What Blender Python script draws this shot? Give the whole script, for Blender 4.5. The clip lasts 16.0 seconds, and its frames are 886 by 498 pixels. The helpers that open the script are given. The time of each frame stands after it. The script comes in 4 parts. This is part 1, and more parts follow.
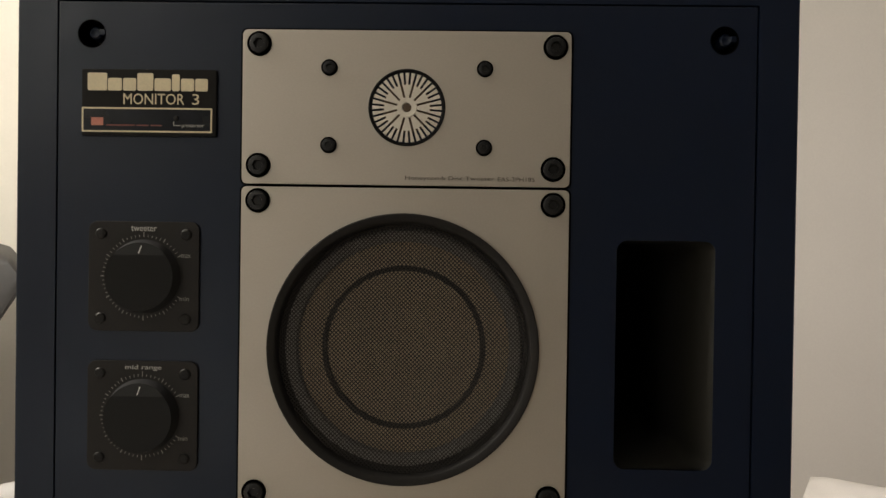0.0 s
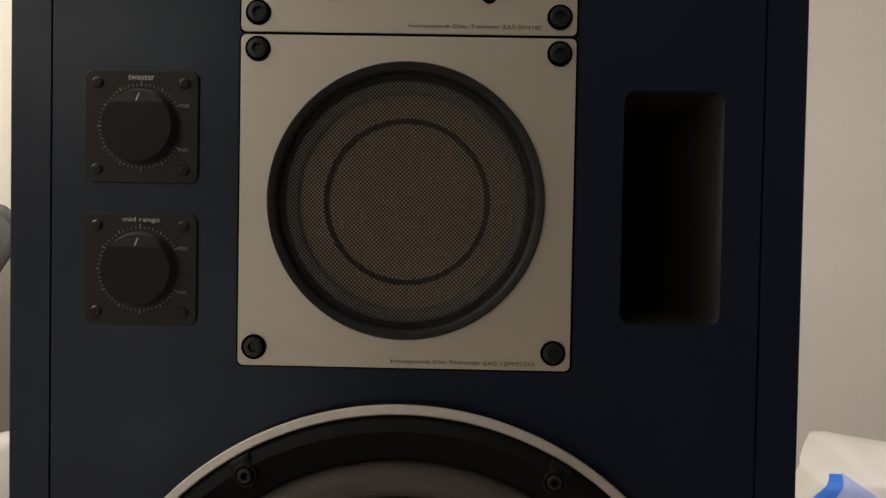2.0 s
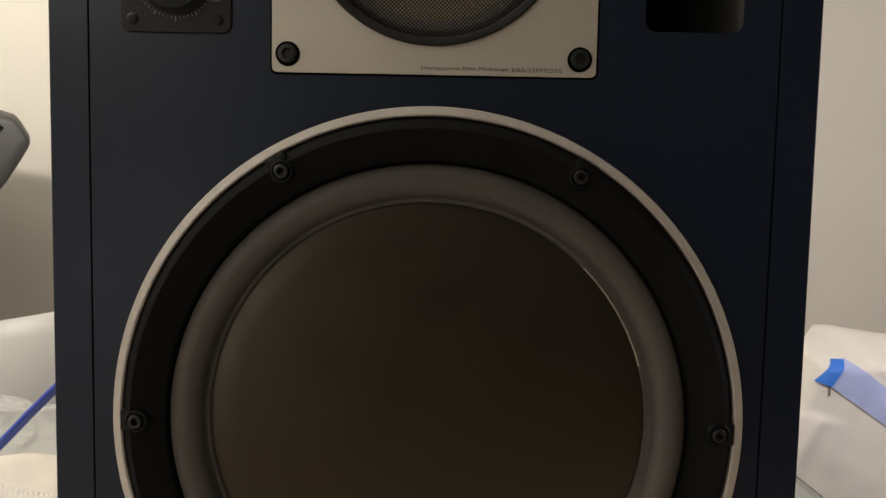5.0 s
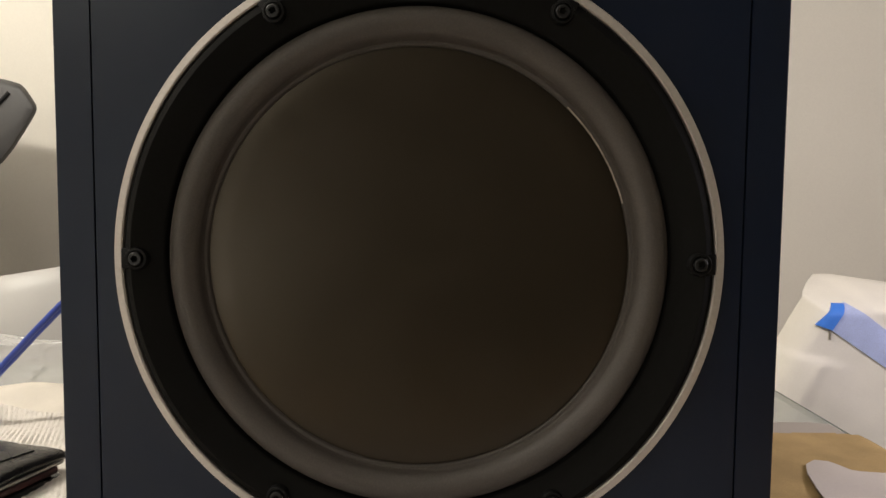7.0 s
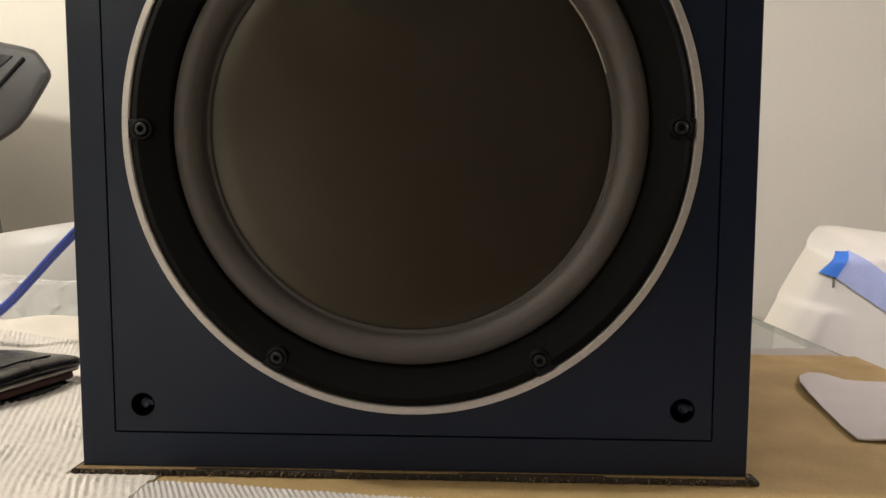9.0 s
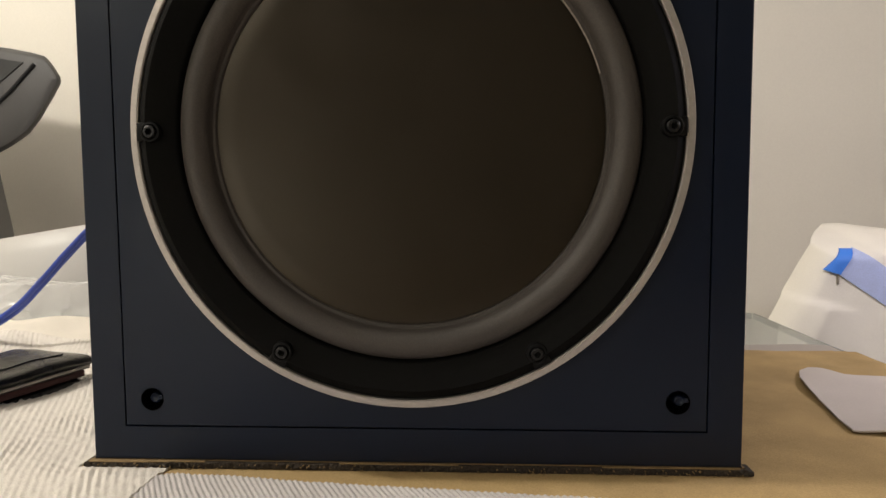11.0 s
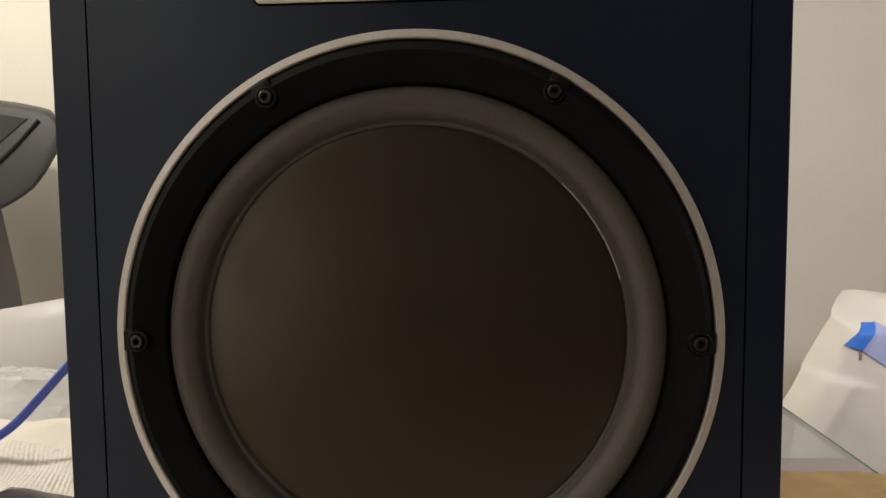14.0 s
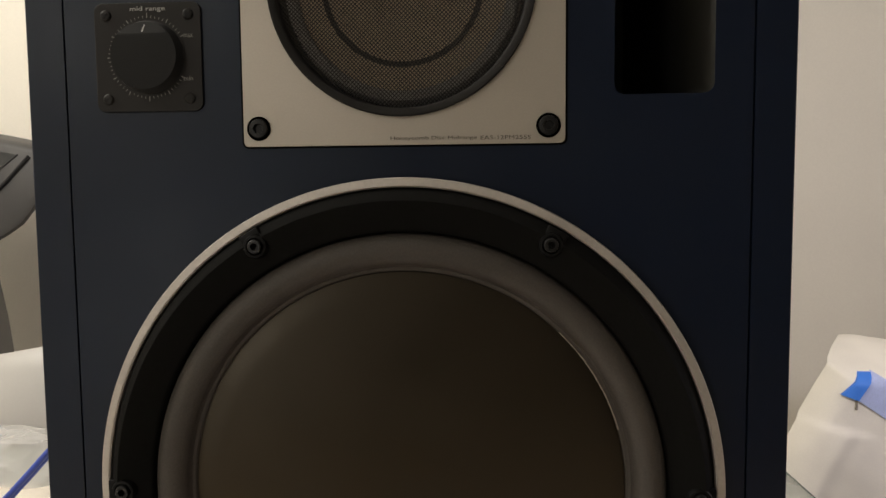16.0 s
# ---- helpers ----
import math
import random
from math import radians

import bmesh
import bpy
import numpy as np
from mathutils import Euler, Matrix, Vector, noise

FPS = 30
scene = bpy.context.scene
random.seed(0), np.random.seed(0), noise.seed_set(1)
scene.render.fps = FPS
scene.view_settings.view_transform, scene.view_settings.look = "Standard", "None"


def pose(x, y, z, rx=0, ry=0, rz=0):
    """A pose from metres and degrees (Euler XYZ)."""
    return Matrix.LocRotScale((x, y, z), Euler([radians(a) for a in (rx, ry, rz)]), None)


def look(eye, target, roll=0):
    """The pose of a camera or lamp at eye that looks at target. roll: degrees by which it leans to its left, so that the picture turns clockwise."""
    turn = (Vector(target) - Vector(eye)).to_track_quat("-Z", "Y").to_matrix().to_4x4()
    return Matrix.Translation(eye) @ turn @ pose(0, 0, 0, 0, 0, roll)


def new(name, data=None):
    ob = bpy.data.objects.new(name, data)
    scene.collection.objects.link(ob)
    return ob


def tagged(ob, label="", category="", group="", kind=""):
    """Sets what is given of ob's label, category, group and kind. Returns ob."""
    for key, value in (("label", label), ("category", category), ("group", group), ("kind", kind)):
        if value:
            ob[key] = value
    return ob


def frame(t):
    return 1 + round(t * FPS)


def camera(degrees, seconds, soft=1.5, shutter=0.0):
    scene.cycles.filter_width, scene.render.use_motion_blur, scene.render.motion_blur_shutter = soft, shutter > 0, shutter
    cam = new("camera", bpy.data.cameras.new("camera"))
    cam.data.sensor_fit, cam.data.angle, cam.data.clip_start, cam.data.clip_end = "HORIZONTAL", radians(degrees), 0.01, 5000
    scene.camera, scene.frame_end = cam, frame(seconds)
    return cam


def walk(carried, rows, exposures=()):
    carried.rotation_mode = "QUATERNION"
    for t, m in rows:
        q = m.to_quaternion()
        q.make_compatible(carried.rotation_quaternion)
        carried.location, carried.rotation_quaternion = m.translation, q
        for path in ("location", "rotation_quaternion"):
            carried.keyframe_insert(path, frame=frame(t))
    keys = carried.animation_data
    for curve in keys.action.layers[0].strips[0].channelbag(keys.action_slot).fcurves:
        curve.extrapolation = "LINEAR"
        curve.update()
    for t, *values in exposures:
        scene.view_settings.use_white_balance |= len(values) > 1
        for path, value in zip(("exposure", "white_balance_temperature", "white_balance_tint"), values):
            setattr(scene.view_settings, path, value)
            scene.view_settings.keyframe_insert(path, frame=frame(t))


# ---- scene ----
cam = camera(66.62, 16.0)
PATH = [
    (0, (0.0259, -0.345, 1.2812), (-0.0042, 1.6547, 1.2643), 0.83),
    (0.5, (0.0272, -0.341, 1.2622), (-0.0033, 1.6587, 1.2458), 0.96),
    (1, (0.0249, -0.34, 1.245), (0.0020, 1.6597, 1.2235), 0.96),
    (1.5, (0.0224, -0.3398, 1.2277), (0.0132, 1.66, 1.2026), 0.95),
    (2, (0.0238, -0.3394, 1.21), (0.0008, 1.6601, 1.1698), 1.04),
    (2.5, (0.0222, -0.3437, 1.189), (0.0103, 1.6554, 1.1319), 1.11),
    (3, (0.0203, -0.3487, 1.1674), (0.0075, 1.6499, 1.0940), 1.20),
    (3.5, (0.0159, -0.3522, 1.1456), (0.0039, 1.6456, 1.0549), 1.21),
    (4, (0.0181, -0.3534, 1.1236), (0.0043, 1.6436, 1.0180), 1.20),
    (4.5, (0.0181, -0.3561, 1.1002), (-0.0035, 1.6397, 0.9760), 1.19),
    (5, (0.0117, -0.3548, 1.0768), (-0.0109, 1.6401, 0.9412), 1.21),
    (5.2, (0.0131, -0.3527, 1.0662), (-0.0116, 1.6419, 0.9272), 1.24),
    (7.5, (0.0257, -0.3768, 0.9732), (-0.0245, 1.618, 0.8400), 0.29),
    (8, (0.0286, -0.3799, 0.9557), (-0.0340, 1.6142, 0.8169), 0.24),
    (8.5, (0.0303, -0.3843, 0.9429), (-0.0434, 1.6085, 0.7903), 0.23),
    (9, (0.0366, -0.3927, 0.9231), (-0.0446, 1.5995, 0.7657), 0.13),
    (9.2, (0.0372, -0.3962, 0.9158), (-0.0452, 1.5962, 0.7615), 0.11),
    (10.25, (0.0403, -0.4040, 0.8985), (-0.0560, 1.5880, 0.7460), -0.15),
    (11.5, (0.0424, -0.3997, 0.9424), (-0.0663, 1.5915, 0.7899), -0.44),
    (12, (0.0413, -0.3941, 0.9529), (-0.0731, 1.597, 0.8033), -0.52),
    (12.5, (0.0415, -0.3905, 0.967), (-0.0812, 1.6007, 0.8245), -0.60),
    (13, (0.0426, -0.3844, 0.9891), (-0.0837, 1.6069, 0.8519), -0.67),
    (13.5, (0.0441, -0.3768, 1.014), (-0.0872, 1.6138, 0.8715), -0.57),
    (14, (0.0416, -0.3668, 1.0359), (-0.0898, 1.6238, 0.8923), -0.54),
    (14.5, (0.0429, -0.3582, 1.0527), (-0.0887, 1.6324, 0.9092), -0.60),
    (15, (0.0426, -0.3536, 1.0742), (-0.0848, 1.6373, 0.9298), -0.59),
    (15.5, (0.0416, -0.3526, 1.0967), (-0.0763, 1.6387, 0.9513), -0.59),
    (16, (0.0417, -0.3524, 1.1134), (-0.0738, 1.6394, 0.9724), -0.52),
]
walk(cam, [(t, look(eye, target, roll)) for t, eye, target, roll in PATH],
     [(0, -0.14), (2, -0.26), (5, -0.1), (8, 0.06), (9, 0.07), (12, 0.02), (14, -0.07), (16, -0.11)])

# ---- light ----
world = bpy.data.worlds.new("world")
world.use_nodes = True
world.node_tree.nodes["Background"].inputs[0].default_value = (0.9, 0.92, 1.0, 1)
world.node_tree.nodes["Background"].inputs[1].default_value = 0.006
scene.world = world


def lamp(name, place, watts, colour, radius):
    d = bpy.data.lights.new(name, "POINT")
    d.energy, d.color, d.shadow_soft_size = watts, colour, radius
    ob = new(name, d)
    ob.location = place
    return ob


lamp("side_lamp", (-1.25, -0.04, 2.10), 64.0, (1.0, 0.935, 0.83), 0.08)
# added fill, no known source: brightens the parcel and the right wall
lamp("right_fill", (0.95, 0.15, 1.22), 11.5, (1.0, 0.92, 1.0), 0.08)
# added fill, no known source: puts the glow on cone, baffle and plates
lamp("front_fill", (-0.80, -1.6, 0.82), 6.8, (1.0, 0.94, 0.86), 0.25)
# added high fill, fixture unseen: gives the baffle's upper left its sheen
lamp("sheen_fill", (-1.90, -3.0, 2.35), 30.0, (1.0, 0.94, 0.84), 0.20)


# ---- materials ----
def material(name, colour, rough=0.5, metal=0.0, grain=0.0, grain_size=400.0, bump=0.0, bump_size=300.0,
             blotch=0.0, blotch_size=8.0, spec=0.5, stretch=(1, 1, 1), rough_var=0.0, tint=None):
    """A surface with fine grain, larger blotches and fine relief, in object space (metres)."""
    m = bpy.data.materials.new(name)
    m.use_nodes = True
    nt = m.node_tree
    b = nt.nodes["Principled BSDF"]
    b.inputs["Roughness"].default_value = rough
    b.inputs["Metallic"].default_value = metal
    b.inputs["Specular IOR Level"].default_value = spec
    if tint:
        b.inputs["Specular Tint"].default_value = (*tint, 1)
    tc = nt.nodes.new("ShaderNodeNewGeometry")
    mp = nt.nodes.new("ShaderNodeMapping")
    mp.inputs["Scale"].default_value = stretch
    nt.links.new(tc.outputs["Position"], mp.inputs["Vector"])

    def tex(size, detail=3.0):
        n = nt.nodes.new("ShaderNodeTexNoise")
        n.inputs["Scale"].default_value, n.inputs["Detail"].default_value = size, detail
        nt.links.new(mp.outputs[0], n.inputs["Vector"])
        return n

    def ranged(src, lo, hi):
        r = nt.nodes.new("ShaderNodeMapRange")
        r.inputs["From Min"].default_value, r.inputs["From Max"].default_value = 0.3, 0.7
        r.inputs["To Min"].default_value, r.inputs["To Max"].default_value = lo, hi
        nt.links.new(src, r.inputs["Value"])
        return r.outputs[0]

    value = None
    for amount, size in ((grain, grain_size), (blotch, blotch_size)):
        if amount:
            v = ranged(tex(size).outputs["Fac"], 1 - amount, 1 + amount)
            if value is None:
                value = v
            else:
                mul = nt.nodes.new("ShaderNodeMath")
                mul.operation = "MULTIPLY"
                nt.links.new(value, mul.inputs[0])
                nt.links.new(v, mul.inputs[1])
                value = mul.outputs[0]
    if value is None:
        b.inputs["Base Color"].default_value = (*colour, 1)
    else:
        vm = nt.nodes.new("ShaderNodeVectorMath")
        vm.operation = "SCALE"
        vm.inputs[0].default_value = colour
        nt.links.new(value, vm.inputs["Scale"])
        nt.links.new(vm.outputs[0], b.inputs["Base Color"])
    if rough_var:
        nt.links.new(ranged(tex(25.0, 5.0).outputs["Fac"], rough - rough_var, rough + rough_var), b.inputs["Roughness"])
    if bump:
        bp = nt.nodes.new("ShaderNodeBump")
        bp.inputs["Strength"].default_value, bp.inputs["Distance"].default_value = bump, 0.001
        nt.links.new(tex(bump_size, 4.0).outputs["Fac"], bp.inputs["Height"])
        nt.links.new(bp.outputs[0], b.inputs["Normal"])
    return m


M = {}
M["navy"] = material("navy_satin_paint", (0.0037, 0.0082, 0.0235), 0.36, spec=0.30, tint=(0.94, 0.99, 1.0), grain=0.10, grain_size=1500, bump=0.10, bump_size=1800, blotch=0.06, blotch_size=9, rough_var=0.06)
M["groove"] = material("dark_groove", (0.006, 0.006, 0.007), 0.8)
# near-black: carries the shade of the gaps round the driver plates
M["gasket"] = material("shadow_gap_black", (0.0010, 0.0010, 0.0010), 0.9, spec=0.02)
M["alu"] = material("satin_aluminium", (0.48, 0.445, 0.395), 0.50, metal=0.70, grain=0.025, grain_size=1400, bump=0.03, bump_size=1800, blotch=0.025, blotch_size=9, stretch=(0.6, 1, 1.2), rough_var=0.03)
M["alu_bright"] = material("bright_aluminium", (0.80, 0.755, 0.675), 0.38, metal=0.55, grain=0.04, grain_size=700)
M["ring"] = material("trim_ring_aluminium", (0.51, 0.475, 0.445), 0.50, metal=0.6, grain=0.05, grain_size=500, blotch=0.05, blotch_size=20)
M["black"] = material("black_plastic", (0.004, 0.004, 0.004), 0.5, spec=0.15, grain=0.15, grain_size=900, bump=0.05, bump_size=1200)
M["bezel"] = material("black_rubber_bezel", (0.0085, 0.0084, 0.0080), 0.80, spec=0.03, grain=0.12, grain_size=500, bump=0.06, bump_size=900, rough_var=0.06)
M["bolt"] = material("black_oxide_steel", (0.010, 0.010, 0.0105), 0.40, spec=0.4, metal=0.2, grain=0.2, grain_size=1500)
M["knobplate"] = material("dark_anodised_plate", (0.0125, 0.0110, 0.0105), 0.52, spec=0.25, metal=0.0, grain=0.08, grain_size=900, blotch=0.06, blotch_size=25)
M["knob"] = material("black_knob_plastic", (0.0046, 0.0044, 0.0042), 0.42, spec=0.17, grain=0.1, grain_size=800)
M["screw"] = material("dull_screw_steel", (0.020, 0.019, 0.018), 0.4, metal=0.8)
M["white_print"] = material("pale_print", (0.46, 0.46, 0.44), 0.6)
M["grey_print"] = material("grey_print", (0.24, 0.24, 0.225), 0.6)
M["dark_print"] = material("dark_print", (0.07, 0.06, 0.05), 0.6)
M["badge"] = material("badge_black", (0.009, 0.008, 0.0072), 0.45, spec=0.12, grain=0.08, grain_size=700)
M["badge_window"] = material("badge_smoked_window", (0.012, 0.015, 0.022), 0.12, blotch=0.3, blotch_size=40)
M["cream"] = material("cream_enamel", (0.74, 0.645, 0.44), 0.45, grain=0.05, grain_size=900)
M["red"] = material("faded_red_print", (0.55, 0.20, 0.14), 0.5, grain=0.1, grain_size=900)
M["dark_red"] = material("dim_red_print", (0.16, 0.04, 0.03), 0.5)
M["rim"] = material("matte_black_rim", (0.014, 0.013, 0.0125), 0.6, spec=0.2, grain=0.1, grain_size=700)
M["mesh"] = material("black_mesh_wire", (0.046, 0.042, 0.039), 0.5, metal=0.3)
M["diaphragm"] = material("honeycomb_diaphragm", (0.50, 0.41, 0.30), 0.5, metal=0.1, grain=0.06, grain_size=300, blotch=0.04, blotch_size=20)
M["tweeter_disc"] = material("brown_tweeter_disc", (0.10, 0.065, 0.038), 0.5, grain=0.1, grain_size=500)
M["mid_edge"] = material("grey_cloth_edge", (0.30, 0.295, 0.29), 0.7, grain=0.1, grain_size=700)
M["surround"] = material("woofer_surround_cloth", (0.060, 0.052, 0.046), 0.55, spec=0.42, grain=0.14, grain_size=900, bump=0.15, bump_size=1400, blotch=0.12, blotch_size=18)
M["cone"] = material("woofer_diaphragm", (0.0052, 0.0035, 0.0021), 0.335, spec=0.56, tint=(1.0, 0.87, 0.68), grain=0.06, grain_size=600, blotch=0.10, blotch_size=11, bump=0.03, bump_size=700, rough_var=0.05)
# pale colour of the highlight drawn along the cone's edge
M["glue"] = material("pale_edge_glint", (0.35, 0.31, 0.26), 0.35)
M["port"] = material("port_card", (0.010, 0.0095, 0.007), 0.6, grain=0.1, grain_size=400)
M["card"] = material("cardboard", (0.24, 0.16, 0.075), 0.85, grain=0.12, grain_size=500, blotch=0.12, blotch_size=25)
M["card_edge"] = material("dark_cardboard_edge", (0.035, 0.027, 0.020), 0.9, grain=0.45, grain_size=900, blotch=0.3, blotch_size=90)
M["felt"] = material("mustard_felt", (0.46, 0.325, 0.155), 0.95, grain=0.10, grain_size=900, bump=0.5, bump_size=1300, blotch=0.13, blotch_size=22, spec=0.15)
M["hem"] = material("grey_hem", (0.42, 0.38, 0.34), 0.95, grain=0.1, grain_size=700, spec=0.15)
M["towel"] = material("white_terry_cotton", (0.74, 0.695, 0.645), 0.95, grain=0.10, grain_size=1100, bump=0.7, bump_size=1500, blotch=0.05, blotch_size=14, spec=0.1)
M["linen"] = material("cream_linen", (0.70, 0.65, 0.58), 0.95, grain=0.06, grain_size=1400, bump=0.3, bump_size=1600, blotch=0.07, blotch_size=25, spec=0.1)
# greyer than the towel: a shadow over the table front, put into the colour
M["grey_cloth"] = material("shadow_greyed_twill", (0.56, 0.53, 0.525), 0.95, grain=0.14, grain_size=1300, bump=0.6, bump_size=1600, blotch=0.05, blotch_size=16, spec=0.1)
M["leather"] = material("black_leather", (0.011, 0.0095, 0.009), 0.27, grain=0.15, grain_size=500, bump=0.35, bump_size=700, blotch=0.2, blotch_size=40, rough_var=0.1)
M["lining"] = material("wine_red_lining", (0.045, 0.006, 0.006), 0.6, grain=0.15, grain_size=600)
M["page"] = material("grey_card_edges", (0.34, 0.31, 0.29), 0.5, grain=0.2, grain_size=900, stretch=(1, 1, 6))
M["cable"] = material("blue_cable_sheath", (0.030, 0.065, 0.38), 0.42, grain=0.06, grain_size=500)
M["chair"] = material("white_moulded_plastic", (0.47, 0.455, 0.435), 0.42, grain=0.02, grain_size=500, blotch=0.02, blotch_size=9)
M["grey_plastic"] = material("charcoal_plastic", (0.055, 0.053, 0.053), 0.55, grain=0.08, grain_size=900, bump=0.12, bump_size=1500, blotch=0.05, blotch_size=10)
M["upright_grey"] = material("mid_grey_painted_steel", (0.15, 0.146, 0.138), 0.5, grain=0.06, grain_size=700, blotch=0.06, blotch_size=9)
M["dark_plastic"] = material("dark_screen_plastic", (0.028, 0.030, 0.031), 0.4, grain=0.05, grain_size=500)
M["parcel"] = material("white_foam_sheet", (0.82, 0.78, 0.70), 0.8, grain=0.03, grain_size=700, bump=0.2, bump_size=250, blotch=0.04, blotch_size=12, spec=0.3)
M["tape"] = material("blue_masking_tape", (0.05, 0.22, 0.80), 0.6, grain=0.07, grain_size=700)
M["tape_pale"] = material("pale_blue_tape_under_foam", (0.46, 0.53, 0.82), 0.7, grain=0.07, grain_size=500, blotch=0.06, blotch_size=35)
M["twig"] = material("grey_twist_tie", (0.25, 0.22, 0.18), 0.7)
M["paper"] = material("grey_white_paper", (0.62, 0.56, 0.52), 0.85, grain=0.03, grain_size=600, blotch=0.03, blotch_size=15)
M["wall"] = material("cream_wall_paint", (0.80, 0.762, 0.685), 0.85, grain=0.015, grain_size=220, bump=0.12, bump_size=260, blotch=0.02, blotch_size=2.5, spec=0.3)
M["ceiling"] = material("white_ceiling_paint", (0.80, 0.79, 0.76), 0.9, grain=0.02, grain_size=150, bump=0.1)
M["floor"] = material("pale_carpet", (0.26, 0.24, 0.21), 0.95, grain=0.18, grain_size=350, bump=0.6, bump_size=500, blotch=0.08, blotch_size=4, spec=0.1)
M["steel"] = material("brushed_table_steel", (0.45, 0.45, 0.45), 0.3, metal=1.0, grain=0.05)


def glass_material(name, colour, rough, alpha):
    m = bpy.data.materials.new(name)
    m.use_nodes = True
    b = m.node_tree.nodes["Principled BSDF"]
    b.inputs["Base Color"].default_value = (*colour, 1)
    b.inputs["Roughness"].default_value = rough
    b.inputs["Alpha"].default_value = alpha
    b.inputs["IOR"].default_value = 1.5
    return m


M["glass"] = glass_material("green_tinted_table_glass", (0.50, 0.54, 0.48), 0.08, 0.62)
M["glass_edge"] = material("glass_edge_green", (0.10, 0.13, 0.11), 0.15, grain=0.1, grain_size=300)
M["film"] = glass_material("clear_crumpled_film", (0.84, 0.84, 0.84), 0.14, 0.30)
nt = M["film"].node_tree
geo = nt.nodes.new("ShaderNodeNewGeometry")
crease = nt.nodes.new("ShaderNodeTexNoise")
crease.noise_type = "RIDGED_MULTIFRACTAL"
crease.inputs["Scale"].default_value, crease.inputs["Detail"].default_value = 17.0, 2.5
nt.links.new(geo.outputs["Position"], crease.inputs["Vector"])
relief = nt.nodes.new("ShaderNodeBump")
relief.inputs["Strength"].default_value, relief.inputs["Distance"].default_value = 0.6, 0.006
nt.links.new(crease.outputs["Fac"], relief.inputs["Height"])
nt.links.new(relief.outputs[0], nt.nodes["Principled BSDF"].inputs["Normal"])
veil = nt.nodes.new("ShaderNodeMapRange")
veil.inputs["From Min"].default_value, veil.inputs["From Max"].default_value = 0.2, 1.6
veil.inputs["To Min"].default_value, veil.inputs["To Max"].default_value = 0.34, 0.66
nt.links.new(crease.outputs["Fac"], veil.inputs["Value"])
nt.links.new(veil.outputs[0], nt.nodes["Principled BSDF"].inputs["Alpha"])


# ---- building helpers ----
def thing(name, label, category, place, group="", kind=""):
    ob = new(name)
    ob.location = place
    ob.empty_display_size = 0.02
    return tagged(ob, label, category, group, kind)


def part(name, bm, mats, parent=None, label="", smooth=False):
    """Link a bmesh, given in world metres, as one mesh object under parent."""
    me = bpy.data.meshes.new(name)
    bmesh.ops.recalc_face_normals(bm, faces=bm.faces)
    bm.to_mesh(me)
    bm.free()
    for m in (mats if isinstance(mats, (list, tuple)) else [mats]):
        me.materials.append(m)
    if smooth:
        me.shade_smooth()
        me.set_sharp_from_angle(angle=radians(38))
    ob = new(name, me)
    if parent is not None:
        at = Vector((0, 0, 0))
        p = parent
        while p is not None:
            at += p.location
            p = p.parent
        ob.parent = parent
        ob.location = -at
    if label:
        tagged(ob, label)
    return ob


def shared(name, mesh, parent, place):
    """Another object on a mesh that is made round its own origin."""
    ob = new(name, mesh)
    at = Vector((0, 0, 0))
    p = parent
    while p is not None:
        at += p.location
        p = p.parent
    ob.parent = parent
    ob.location = Vector(place) - at
    return ob


def box(bm, lo, hi, bevel=0.0, seg=2):
    r = bmesh.ops.create_cube(bm, size=1.0)
    vs = r["verts"]
    for v in vs:
        v.co = Vector([(a + b) / 2 + c * (b - a) for a, b, c in zip(lo, hi, v.co)])
    if bevel:
        es = list({e for v in vs for e in v.link_edges})
        bmesh.ops.bevel(bm, geom=es, offset=bevel, segments=seg, profile=0.5, affect="EDGES")
    return bm


def lathe(bm, profile, n=48, centre=(0, 0, 0), inner=None, mat=0):
    """Turn a profile of (radius, y) round the y axis through centre. inner: {index: sides} makes that ring a polygon (hex socket)."""
    rings = []
    for k, (r, y) in enumerate(profile):
        if r <= 0:
            rings.append([bm.verts.new((centre[0], centre[1] + y, centre[2]))])
            continue
        ring = []
        for i in range(n):
            a = 2 * math.pi * i / n
            q = r
            if inner and k in inner:
                s = 2 * math.pi / inner[k]
                q = r * math.cos(s / 2) / math.cos((a % s) - s / 2)
            ring.append(bm.verts.new((centre[0] + q * math.cos(a), centre[1] + y, centre[2] + q * math.sin(a))))
        rings.append(ring)
    for a, b in zip(rings, rings[1:]):
        for i in range(n):
            j = (i + 1) % n
            if len(a) == 1 and len(b) == 1:
                continue
            if len(a) == 1:
                f = bm.faces.new((a[0], b[i], b[j]))
            elif len(b) == 1:
                f = bm.faces.new((a[i], a[j], b[0]))
            else:
                f = bm.faces.new((a[i], a[j], b[j], b[i]))
            f.material_index = mat
    return bm


def rounded(x0, x1, z0, z1, r, n=6):
    """Points of a rounded rectangle in the xz plane."""
    pts = []
    for cx, cz, a0 in ((x1 - r, z1 - r, 0), (x0 + r, z1 - r, 90), (x0 + r, z0 + r, 180), (x1 - r, z0 + r, 270)):
        for k in range(n + 1):
            a = radians(a0 + 90 * k / n)
            pts.append((cx + r * math.cos(a), cz + r * math.sin(a)))
    return pts


def circle(cx, cz, r, n=40):
    return [(cx + r * math.cos(2 * math.pi * k / n), cz + r * math.sin(2 * math.pi * k / n)) for k in range(n)]


